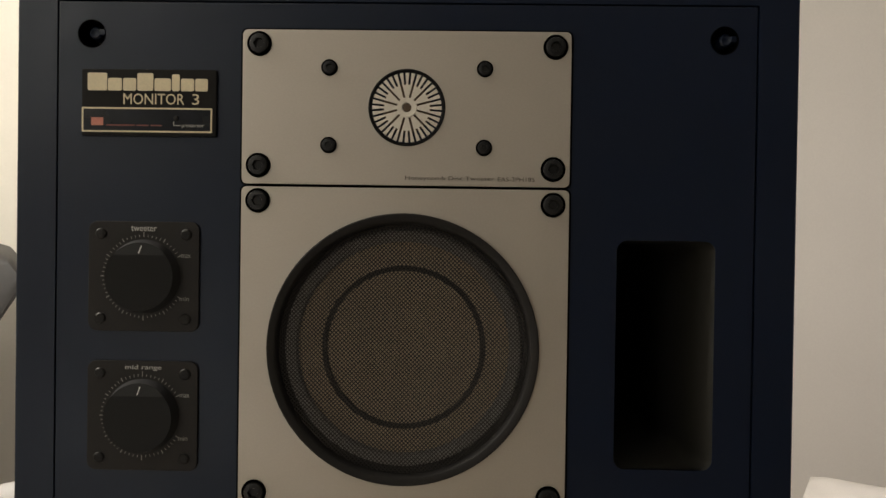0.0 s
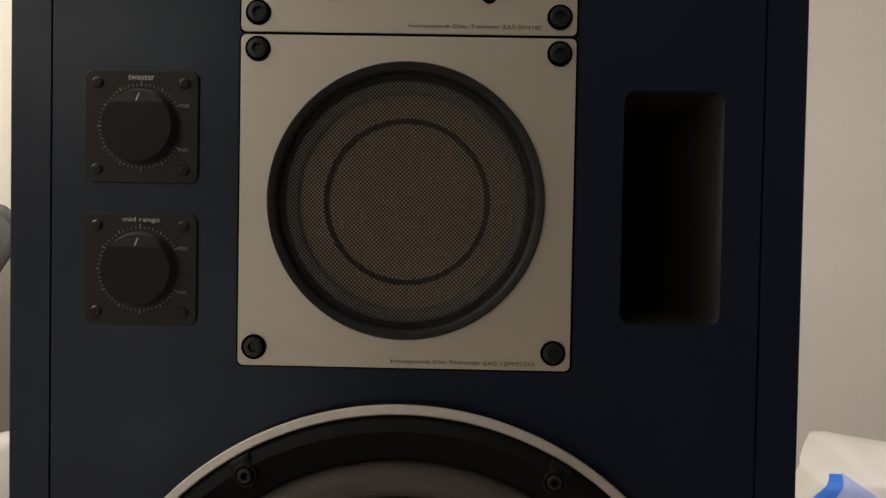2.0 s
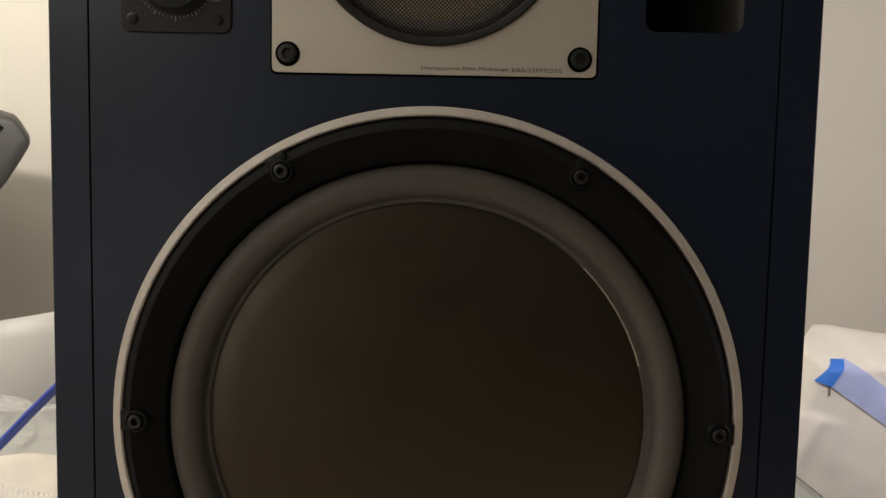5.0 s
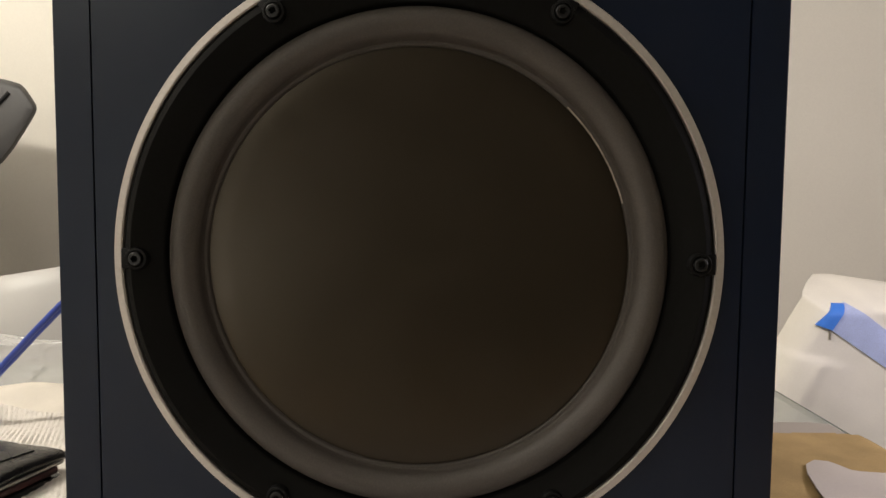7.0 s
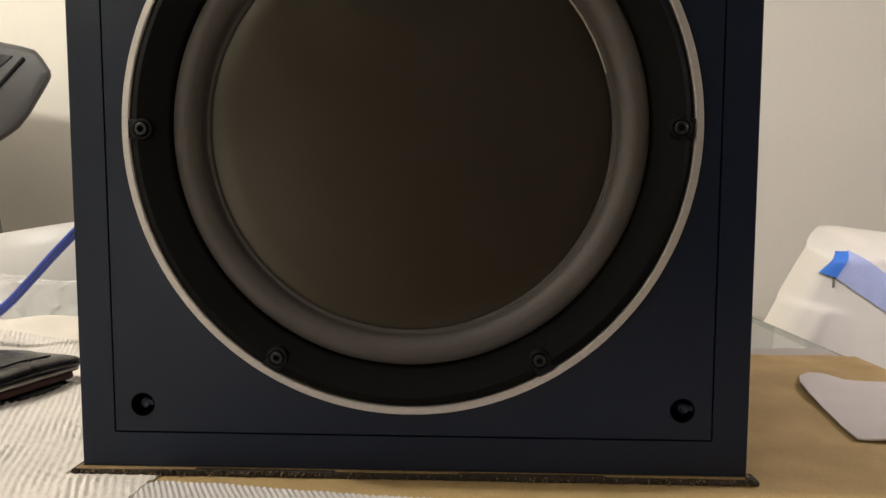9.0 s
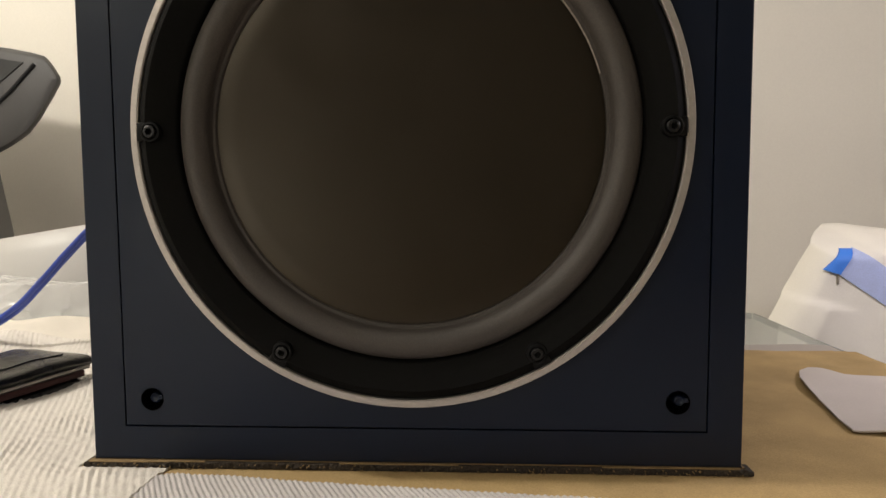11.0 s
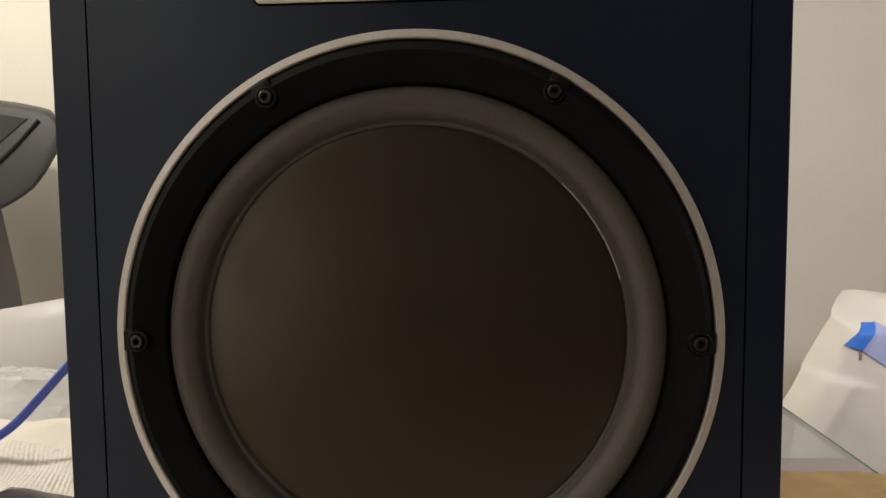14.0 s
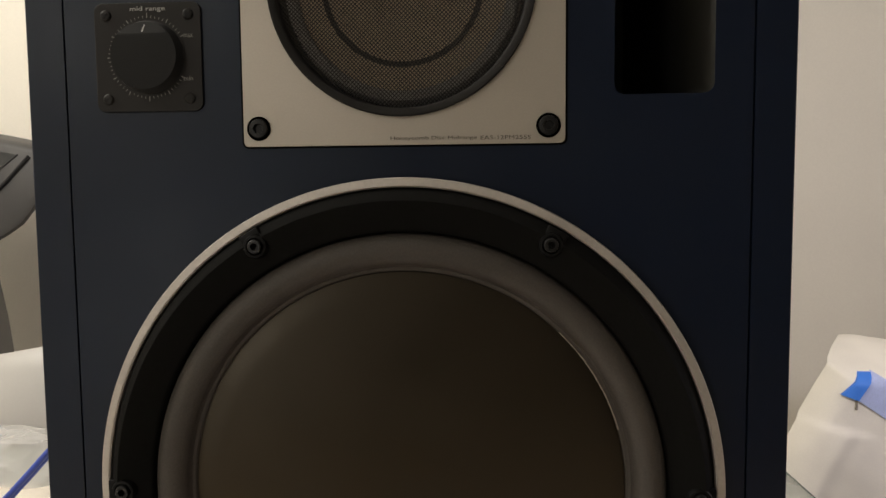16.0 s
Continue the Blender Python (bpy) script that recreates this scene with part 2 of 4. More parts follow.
def plate(bm, outer, holes, y0, y1, chamfer=0.0):
    """A flat plate in the xz plane from y0 (front) to y1, with holes through it."""
    def loop(pts, y):
        vs = [bm.verts.new((x, y, z)) for x, z in pts]
        return vs, [bm.edges.new((vs[i], vs[(i + 1) % len(vs)])) for i in range(len(vs))]
    fronts, backs = [], []
    for pts in (outer, *holes):
        fronts.append(loop(pts, y0))
        backs.append(loop(pts, y1))
    for some in (fronts, backs):
        bmesh.ops.triangle_fill(bm, use_beauty=True, use_dissolve=False, edges=[e for _, es in some for e in es])
    for (a, _), (b, _) in zip(fronts, backs):
        for i in range(len(a)):
            j = (i + 1) % len(a)
            bm.faces.new((a[i], a[j], b[j], b[i]))
    if chamfer:
        rim = [e for e in fronts[0][1] if e.is_valid]
        bmesh.ops.bevel(bm, geom=rim, offset=chamfer, segments=2, profile=0.5, affect="EDGES")
    return bm


def lettering(name, text, x0, x1, z0, z1, y, mat, parent, bold=0.0):
    """Raised print that fills the rectangle x0..x1, z0..z1 on a plane that faces the front."""
    c = bpy.data.curves.new(name, "FONT")
    c.body, c.extrude, c.offset, c.resolution_u = text, 0.02, bold, 3
    tmp = new(name + "_tmp", c)
    bpy.context.view_layer.update()
    me = bpy.data.meshes.new_from_object(tmp.evaluated_get(bpy.context.evaluated_depsgraph_get()))
    bpy.data.objects.remove(tmp)
    bpy.data.curves.remove(c)
    co = np.array([v.co[:] for v in me.vertices])
    lo, hi = co.min(0), co.max(0)
    for v in me.vertices:
        u, w, d = ((v.co[k] - lo[k]) / max(hi[k] - lo[k], 1e-6) for k in range(3))
        v.co = (x0 + u * (x1 - x0), y - 0.00018 * d, z0 + w * (z1 - z0))
    me.materials.clear()
    me.materials.append(mat)
    ob = new(name, me)
    at = Vector((0, 0, 0))
    p = parent
    while p is not None:
        at += p.location
        p = p.parent
    ob.parent, ob.location = parent, -at
    return ob


def noise_at(x, y, z=0.0, size=1.0):
    return noise.noise(Vector((x * size, y * size, z)))


def sheet(bm, x0, x1, y0, y1, nx, ny, height, inside=None, thickness=0.0):
    """A cloth or paper from a grid: height(x, y) gives its top. inside(x, y) keeps a cell."""
    top = [[bm.verts.new((x, y, height(x, y))) for x in np.linspace(x0, x1, nx + 1)] for y in np.linspace(y0, y1, ny + 1)]
    for j in range(ny):
        for i in range(nx):
            quad = (top[j][i], top[j][i + 1], top[j + 1][i + 1], top[j + 1][i])
            c = sum((v.co for v in quad), Vector()) / 4
            if inside is None or inside(c.x, c.y):
                bm.faces.new(quad)
    bmesh.ops.delete(bm, geom=[v for v in bm.verts if not v.link_faces], context="VERTS")
    if thickness:
        rim = bmesh.ops.extrude_edge_only(bm, edges=[e for e in bm.edges if e.is_boundary])
        for v in rim["geom"]:
            if isinstance(v, bmesh.types.BMVert):
                v.co.z -= thickness
    return bm


# ---- the room ----
X0, X1, Y0, Y1, H = -2.6, 4.2, -6.5, 1.42, 2.7


def slab(name, lo, hi, mat, label, category):
    ob = part(name, box(bmesh.new(), lo, hi), mat)
    return tagged(ob, label, category, kind="structure")


slab("floor", (X0 - 0.1, Y0 - 0.1, -0.1), (X1 + 0.1, Y1 + 0.1, 0), M["floor"], "pale beige carpeted floor of the room", "floor")
slab("ceiling", (X0 - 0.1, Y0 - 0.1, H), (X1 + 0.1, Y1 + 0.1, H + 0.1), M["ceiling"], "plain white painted room ceiling", "ceiling")
slab("wall_back", (X0 - 0.1, Y1, 0), (X1 + 0.1, Y1 + 0.1, H), M["wall"], "plain cream painted wall behind the table", "wall")
slab("wall_front", (X0 - 0.1, Y0 - 0.1, 0), (X1 + 0.1, Y0, H), M["wall"], "plain cream painted wall facing the loudspeaker", "wall")
slab("wall_left", (X0 - 0.1, Y0, 0), (X0, Y1, H), M["wall"], "plain cream painted side wall", "wall")
slab("wall_right", (X1, Y0, 0), (X1 + 0.1, Y1, H), M["wall"], "plain cream painted side wall", "wall")

# ---- the table and what covers it ----
TOP = 0.750
table = thing("glass_table", "glass-topped table with a green-tinted clear top", "table", (-0.3, 0.05, 0))
part("tabletop", box(bmesh.new(), (-1.15, -0.62, TOP - 0.010), (0.445, 0.60, TOP), 0.003), M["glass"], table, "green-tinted clear glass top", True)
for lo, hi in (((0.4452, -0.617, TOP - 0.0085), (0.4466, 0.597, TOP - 0.0012)), ((-1.147, 0.6002, TOP - 0.0085), (0.442, 0.6016, TOP - 0.0012))):
    part("polished_edge", box(bmesh.new(), lo, hi), M["glass_edge"], table, "dark green polished glass edge")
for lx in (-1.08, 0.375):
    for ly in (-0.55, 0.53):
        bm = bmesh.new()
        box(bm, (lx - 0.025, ly - 0.025, 0), (lx + 0.025, ly + 0.025, TOP - 0.012), 0.004)
        part("leg", bm, M["steel"], table)
for lo, hi in (((-1.055, -0.565, 0.70), (0.35, -0.535, 0.738)), ((-1.055, 0.515, 0.70), (0.35, 0.545, 0.738))):
    part("rail", box(bmesh.new(), lo, hi, 0.003), M["steel"], table)


def felt_inside(x, y):
    back = 0.338 - 0.9 * max(0.0, x - 0.40) ** 1.4 + 0.004 * math.sin(x * 31)
    return y < back and x < 0.452 + 0.02 * math.sin(y * 9)


def felt_top(x, y):
    z = TOP + 0.0026
    if x > 0.23:
        z += 0.0012 * (1 + noise_at(x, y, 1.0, 14)) * min(1, (x - 0.23) / 0.1)
    if x > 0.446:
        z -= 0.5 * (x - 0.446)
    return z


felt = part("felt_cloth", sheet(bmesh.new(), -0.60, 0.47, -0.5, 0.36, 260, 260, felt_top, felt_inside, 0.0024), M["felt"], smooth=True)
tagged(felt, "mustard yellow felt cloth spread over the glass table", "cloth")


def hem_inside(x, y):
    back = 0.338 - 0.9 * max(0.0, x - 0.40) ** 1.4 + 0.004 * math.sin(x * 31)
    return back + 0.002 < y < back + 0.040 and x < 0.438


hem = part("grey_cloth", sheet(bmesh.new(), 0.10, 0.45, 0.30, 0.40, 120, 60, lambda x, y: TOP + 0.0014, hem_inside, 0.0012), M["hem"], smooth=True)
tagged(hem, "thin grey cloth edge lying flat beside the mustard felt", "cloth")


def towel_top(x, y):
    far = max(0.0, min(1.0, (-0.212 - x) / 0.10))
    z = TOP + 0.0062 + 0.0007 * math.sin(2 * math.pi * (x + 0.47 * y + 0.008 * noise_at(x, y, 3.0, 9)) / 0.0052) * (0.8 + 0.6 * noise_at(x, y, 5.0, 40))
    z += far * 0.013 * (0.3 + noise_at(x, y, 2.0, 7) ** 2 * 2 + 0.5 * noise_at(x, y, 7.0, 13))
    z += far * 0.004 * math.exp(-((y - 0.335 + 0.25 * (x + 0.4)) / 0.035) ** 2)
    z += 0.0008 * noise_at(x, y, 9.0, 160)
    z -= 0.0028 * max(0.0, min(1.0, (y + 0.022) / 0.018)) * max(0.0, min(1.0, (x + 0.245) / 0.035))
    return max(z, TOP + 0.0037)


def towel_inside(x, y):
    return (x < -0.2095 or y < -0.004) and x < -0.1520 and y < 0.338 - 0.25 * (x + 0.45) * 0.4 + 0.004 * math.sin(x * 37)


towel = part("white_towel", sheet(bmesh.new(), -0.80, -0.14, -0.30, 0.42, 560, 330, towel_top, towel_inside, 0.0035), M["towel"], smooth=True)
tagged(towel, "rumpled white ribbed cotton towel spread on the table", "towel")


# separate cloth whose grey stands in for shadow in front of the loudspeaker
def twill_top(x, y):
    z = TOP + 0.0062 + 0.00042 * math.sin(2 * math.pi * (x * 0.86 + y * 0.5 + 0.0012 * noise_at(x, y, 3.0, 30)) / 0.0030)
    return z + 0.0012 * noise_at(x, y, 11.0, 22) + 0.0005 * noise_at(x, y, 4.0, 220)


def twill_edge(x):
    return -0.014 - 0.10 * (x + 0.152) - 0.006 * math.exp(-(x + 0.1505) / 0.005) + 0.0012 * noise_at(x, 0, 1.0, 60)


bm = bmesh.new()
rows = []
NX = 640
for j in range(140):
    row = []
    for i in range(NX + 1):
        x = -0.1505 + 0.44 * i / NX
        y = twill_edge(x) - (0.0009 * j if j < 120 else 0.107 + 0.01 * (j - 119))
        row.append(bm.verts.new((x, y, twill_top(x, y) - (0.0022 if j == 0 else 0))))
    rows.append(row)
for a, b in zip(rows, rows[1:]):
    for i in range(NX):
        bm.faces.new((a[i], a[i + 1], b[i + 1], b[i]))
r = bmesh.ops.extrude_edge_only(bm, edges=[e for e in bm.edges if e.is_boundary])
for v in r["geom"]:
    if isinstance(v, bmesh.types.BMVert):
        v.co.z -= 0.003
twill = part("shadow_grey_twill", bm, M["grey_cloth"], smooth=True)
tagged(twill, "striped twill cloth in front of the loudspeaker, its grey standing in for shadow", "cloth")

# corrugated sheet under the loudspeaker
cb = thing("cardboard_sheet", "corrugated cardboard sheet with very dark edges under the loudspeaker", "cardboard", (0, 0.16, TOP + 0.0028))
CZ0, CZ1 = TOP + 0.0028, 0.7578


def card_edge(x):
    """How far the torn front edge stands out: most at the end where the liner shows."""
    return -0.0012 - 0.0022 * max(0.0, min(1.0, (-0.120 - x) / 0.06)) - 0.0006 * max(0.0, noise_at(x, 0, 2.0, 45))


part("top_liner", box(bmesh.new(), (-0.2020, 0.0006, CZ1 - 0.0006), (0.2020, 0.345, CZ1)), M["card"], cb)
for x0, x1 in ((-0.2030, -0.129), (-0.044, 0.0295), (0.117, 0.199)):
    bm = bmesh.new()
    rows = []
    for k in range(41):
        x = x0 + (x1 - x0) * k / 40
        rows.append([bm.verts.new((x, y, z)) for y, z in ((0.0010, CZ1 - 0.0001), (card_edge(x) + 0.0004, CZ1 - 0.0003), (card_edge(x) + 0.0003, CZ1 - 0.0009), (0.0010, CZ1 - 0.0012))])
    for a, b in zip(rows, rows[1:]):
        for i in range(4):
            bm.faces.new((a[i], a[(i + 1) % 4], b[(i + 1) % 4], b[i]))
    bm.faces.new(rows[0])
    bm.faces.new(rows[-1])
    part("torn_liner", bm, M["card"], cb, "bare brown torn liner edge")
part("bottom_liner", box(bmesh.new(), (-0.2030, -0.0008, CZ0), (0.2040, 0.345, CZ0 + 0.0008)), M["card_edge"], cb)
part("core", box(bmesh.new(), (-0.2030, 0.0012, CZ0 + 0.0008), (0.2030, 0.34, CZ1 - 0.0006)), M["card_edge"], cb)
# crushed, very dark front of the fluting
bm = bmesh.new()
n, nz = 700, 6
rows = []
for j in range(nz + 1):
    row = []
    for k in range(n + 1):
        x = -0.2030 + 0.4085 * k / n
        t = j / nz
        top = CZ1 - 0.0010 - 0.0005 * noise_at(x, 0, 4.0, 90)
        y = card_edge(x) + 0.0011 * noise_at(x, t * 0.004, 1.0, 420) + 0.0005 * noise_at(x, t * 0.006, 7.0, 900) + 0.0016 * (t - 0.45) ** 2
        row.append(bm.verts.new((x, y, CZ0 + (top - CZ0) * t)))
    rows.append(row)
rows.append([bm.verts.new((v.co.x, 0.004, v.co.z)) for v in rows[-1]])
for a, b in zip(rows, rows[1:]):
    for k in range(n):
        bm.faces.new((a[k], a[k + 1], b[k + 1], b[k]))
part("fluting", bm, M["card_edge"], cb, "crushed dark fluting")
bm = bmesh.new()
tube_ring = []
for k in range(13):
    y = -0.0038 + 0.02 * k / 12
    tube_ring.append([bm.verts.new((-0.2034 + 0.0024 * math.cos(a) * (1 + 0.2 * noise_at(k, a)), y, (CZ0 + CZ1) / 2 + 0.0021 * math.sin(a))) for a in [2 * math.pi * i / 12 for i in range(12)]])
for a, b in zip(tube_ring, tube_ring[1:]):
    for i in range(12):
        bm.faces.new((a[i], a[(i + 1) % 12], b[(i + 1) % 12], b[i]))
bm.faces.new(tube_ring[0])
bm.faces.new(tube_ring[-1])
part("rolled_end", bm, M["card_edge"], cb, "dark rolled end of the sheet", True)
bm = box(bmesh.new(), (0.2030, -0.0030, CZ0 + 0.0006), (0.2068, 0.010, CZ1 - 0.0012), 0.0010)
part("torn_corner", bm, M["card_edge"], cb, "dark frayed corner")
bm = bmesh.new()
random.seed(4)
for k in range(150):
    x = random.uniform(-0.2, 0.204)
    z = CZ0 + (CZ1 - CZ0 - 0.0012) * random.random() ** 1.8
    q = random.uniform(0.00012, 0.00042)
    box(bm, (x - q, card_edge(x) - 0.0014 - q, z), (x + q, card_edge(x) + 0.0002, z + q))
tagged(part("edge_fraying", bm, M["card"], cb), kind="stuff")

# ---- the loudspeaker ----
ZB, ZT = 0.758, 1.4255
spk = thing("loudspeaker", "large three-way loudspeaker in dark navy satin with silver driver plates", "loudspeaker", (0, 0.165, ZB))
G0, G1, GX = 0.7790, 1.4040, 0.1795
bm = bmesh.new()
plate(bm, rounded(-0.2, 0.2, ZB, ZT, 0.0012, 2), [rounded(-GX, GX, G0, G1, 0.0008, 2)], 0.0, 0.022, 0.0008)
part("cabinet_frame", bm, M["navy"], spk)
bm = bmesh.new()
plate(bm, rounded(-0.2, 0.2, ZB, ZT, 0.0012, 2), [rounded(0.1065, 0.1605, 1.165, 1.286, 0.006, 8)], 0.0222, 0.300)
box(bm, (-0.2, 0.3002, ZB), (0.2, 0.335, ZT), 0.0012)
part("cabinet_body", bm, M["navy"], spk)
SOCK = [(-0.1615, 1.3865), (0.1620, 1.3860), (-0.1615, 0.7965), (0.1615, 0.7975)]
WZ = 0.9605
PORT = rounded(0.1093, 0.1593, 1.1670, 1.2840, 0.0055, 8)
bm = bmesh.new()
g = 0.0009
plate(bm, rounded(-GX + g, GX - g, G0 + g, G1 - g, 0.0008, 2),
      [PORT, circle(0, WZ, 0.152, 72), circle(0, 1.2265, 0.066, 56), *[circle(x, z, 0.0072, 24) for x, z in SOCK]], 0.0, 0.0216, 0.0004)
baffle = part("front_baffle", bm, M["navy"], spk)

# reflex port: a duct whose right side is flared
bm = bmesh.new()
secs = []
for y, right, inset in ((0.0, 0.1593, 0), (0.002, 0.1582, 0), (0.006, 0.1564, 0.0002), (0.012, 0.1548, 0.0004), (0.022, 0.1534, 0.0006), (0.05, 0.1523, 0.001), (0.19, 0.1518, 0.001)):
    pts = rounded(0.1093 + inset, right, 1.167 + inset, 1.284 - inset, 0.0055, 8)
    secs.append([bm.verts.new((x, y + 0.0002, z)) for x, z in pts])
for a, b in zip(secs, secs[1:]):
    for i in range(len(a)):
        j = (i + 1) % len(a)
        bm.faces.new((a[i], a[j], b[j], b[i]))
bm.faces.new(secs[-1])
part("reflex_port", bm, M["port"], spk, "deep dark rectangular port with a flared side", True)

# grille sockets at the corners
for x, z in SOCK:
    bm = bmesh.new()
    lathe(bm, [(0.0073, -0.0002), (0.0069, -0.0004), (0.0066, 0.0006), (0.0062, 0.014), (0, 0.014)], 28, (x, 0, z))
    sk = part("grille_socket", bm, M["gasket"], spk, "round black grille socket", True)
    bm = lathe(bmesh.new(), [(0.0034, 0.013), (0.0032, 0.0016), (0.0024, 0.0008), (0.0016, 0.0014), (0, 0.0016)], 18, (x + 0.0012, 0, z + 0.0006))
    part("peg", bm, M["navy"], sk, "broken dark peg inside the socket", True)
    bm = bmesh.new()
    box(bm, (x + 0.0034, 0.0006, z - 0.0004), (x + 0.0066, 0.0090, z + 0.0026), 0.0004)
    part("web", bm, M["navy"], sk)



def bolt_mesh(name, r, high):
    """A socket screw head sunk in a dark recess."""
    bm = bmesh.new()
    lathe(bm, [(r * 1.03, 0.0010), (r * 1.02, -0.0006), (r * 0.98, -0.0007), (r * 0.86, -0.0003), (r * 0.78, -0.0002)], 28, (0, 0, 0), None, 1)
    lathe(bm, [(r * 0.82, 0.0), (r * 0.81, -high * 0.6), (r * 0.77, -high * 0.9), (r * 0.68, -high), (r * 0.45, -high), (r * 0.42, -high * 0.8), (r * 0.40, -0.0003), (0, -0.0003)],
          24, (0, 0, 0), {4: 6, 5: 6, 6: 6})
    me = bpy.data.meshes.new(name)
    bmesh.ops.recalc_face_normals(bm, faces=bm.faces)
    bm.to_mesh(me)
    bm.free()
    me.materials.append(M["bolt"])
    me.materials.append(M["gasket"])
    me.shade_smooth()
    me.set_sharp_from_angle(angle=radians(35))
    return me


BOLT, SMALL = bolt_mesh("bolt", 0.0062, 0.0020), bolt_mesh("small_bolt", 0.0041, 0.0012)
PY = -0.0013

# tweeter plate with its slotted guard
bm = bmesh.new()
plate(bm, rounded(-0.0838, 0.0838, 1.3104, 1.3892, 0.0028), [circle(0.0005, 1.350, 0.0196, 56)], PY, -0.0002, 0.0003)
tw = part("tweeter_plate", bm, M["alu"], spk, "satin silver tweeter plate")
# black strip under the plate in place of the shaded gap round it
bm = bmesh.new()
plate(bm, rounded(-0.0848, 0.0848, 1.3097, 1.3900, 0.0032), [circle(0.0005, 1.350, 0.0196, 56)], -0.0007, -0.0001, 0.0001)
part("gasket", bm, M["gasket"], tw, "thin black strip painted as the shadow gap round the plate")
for x, z in ((-0.0752, 1.3818), (0.0757, 1.3814), (-0.0752, 1.3198), (0.0752, 1.3194)):
    shared("bolt", BOLT, tw, (x, PY, z))
for x, z in ((-0.0393, 1.3700), (0.0400, 1.3700), (-0.0393, 1.3305), (0.0400, 1.3300)):
    shared("small_bolt", SMALL, tw, (x, PY, z))
bm = bmesh.new()
lathe(bm, [(0.0197, PY - 0.0003), (0.0192, PY - 0.0006), (0.0182, PY - 0.0004), (0.0180, 0.0002), (0, 0.0002)], 64, (0.0005, 0, 1.350))
part("guard_ring", bm, M["black"], tw, "black ring round the tweeter", True)
bm = bmesh.new()
N = 36
R = (0.0023, 0.0052, 0.0117, 0.0177)
rings = []
for y in (PY - 0.0004, PY + 0.0006):
    layer = []
    for b, r in enumerate(R):
        ring = []
        for k in range(N):
            a = radians(10 * k + 5)
            h = 0.00058 if b > 1 or (b == 1 and k % 3 == 1) else 0.0001
            for side in (-1, 1):
                t = a + side * h / r
                ring.append(bm.verts.new((0.0005 + r * math.cos(t), y, 1.350 + r * math.sin(t))))
        layer.append(ring)
    rings.append(layer)
cells = 2 * N
solid = {(0, k) for k in range(cells)}
for k in range(cells):
    if k % 2 or (k // 2) % 3 != 1:
        solid.add((1, k))
    if k % 2:
        solid.add((2, k))
f, g = rings
for b, k in sorted(solid):
    j = (k + 1) % cells
    bm.faces.new((f[b][k], f[b][j], f[b + 1][j], f[b + 1][k]))
    if (b, (k - 1) % cells) not in solid:
        bm.faces.new((f[b][k], f[b + 1][k], g[b + 1][k], g[b][k]))
    if (b, j) not in solid:
        bm.faces.new((f[b][j], f[b + 1][j], g[b + 1][j], g[b][j]))
    if (b - 1, k) not in solid:
        bm.faces.new((f[b][k], f[b][j], g[b][j], g[b][k]))
    if (b + 1, k) not in solid:
        bm.faces.new((f[b + 1][k], f[b + 1][j], g[b + 1][j], g[b + 1][k]))
bmesh.ops.delete(bm, geom=[v for v in bm.verts if not v.link_faces], context="VERTS")
part("slotted_guard", bm, M["alu_bright"], tw, "bright silver guard with radial slots")
part("tweeter_disc", lathe(bmesh.new(), [(0.0127, 0.0002), (0.0125, -0.0004), (0, -0.0004)], 40, (0.0005, 0, 1.350)), M["tweeter_disc"], tw, "dark brown disc behind the guard", True)
part("hub_ring", lathe(bmesh.new(), [(0.0050, PY - 0.0003), (0.0049, PY - 0.0008), (0.0026, PY - 0.0007), (0.0023, PY - 0.0003)], 32, (0.0005, 0, 1.350)), M["alu_bright"], tw, "", True)
part("centre_plug", lathe(bmesh.new(), [(0.0022, PY + 0.0004), (0.0020, PY - 0.0001), (0, PY - 0.0002)], 20, (0.0005, 0, 1.350)), M["tweeter_disc"], tw, "", True)
lettering("lettering", "Honeycomb Disc Tweeter", 0.0000, 0.0455, 1.3128, 1.3153, PY - 0.00005, M["dark_print"], tw)
lettering("lettering", "EAS-3PH18S", 0.0442 + 0.0030, 0.0660, 1.3131, 1.3152, PY - 0.00005, M["dark_print"], tw)

# midrange plate
MZ = 1.2267
bm = bmesh.new()
plate(bm, rounded(-0.0838, 0.0838, 1.1428, 1.3090, 0.0028), [circle(0, MZ, 0.0692, 72)], PY, -0.0002, 0.0003)
md = part("midrange_plate", bm, M["alu"], spk, "satin silver midrange plate")
# the same painted shadow gap, round the midrange plate
bm = bmesh.new()
plate(bm, rounded(-0.0848, 0.0848, 1.1420, 1.3097, 0.0032), [circle(0, MZ, 0.0692, 72)], -0.0007, -0.0001, 0.0001)
part("gasket", bm, M["gasket"], md, "thin black strip painted as the shadow gap round the plate")
for x, z in ((-0.0752, 1.3018), (0.0755, 1.3014), (-0.0755, 1.1522), (0.0752, 1.1518)):
    shared("bolt", BOLT, md, (x, PY, z))
bm = lathe(bmesh.new(), [(0.0694, -0.0018), (0.0694, -0.0034), (0.0689, -0.0038), (0.0658, -0.0036), (0.0651, -0.0030), (0.0644, 0.0004), (0.0641, 0.0030), (0.0640, 0.016)], 96, (0, 0, MZ))
part("rim", bm, M["rim"], md, "black rim round the midrange driver", True)
bm = lathe(bmesh.new(), [(0.0622, 0.0150), (0.0618, 0.0050), (0.0606, 0.0024), (0.0580, 0.0020), (0.0558, 0.0030), (0.0550, 0.0056), (0.0549, 0.0066)], 96, (0, 0, MZ))
part("edge_roll", bm, M["mid_edge"], md, "grey cloth edge behind the mesh", True)
bm = lathe(bmesh.new(), [(0.0552, 0.0062), (0.0420, 0.0062), (0, 0.0062)], 96, (0, 0, MZ))
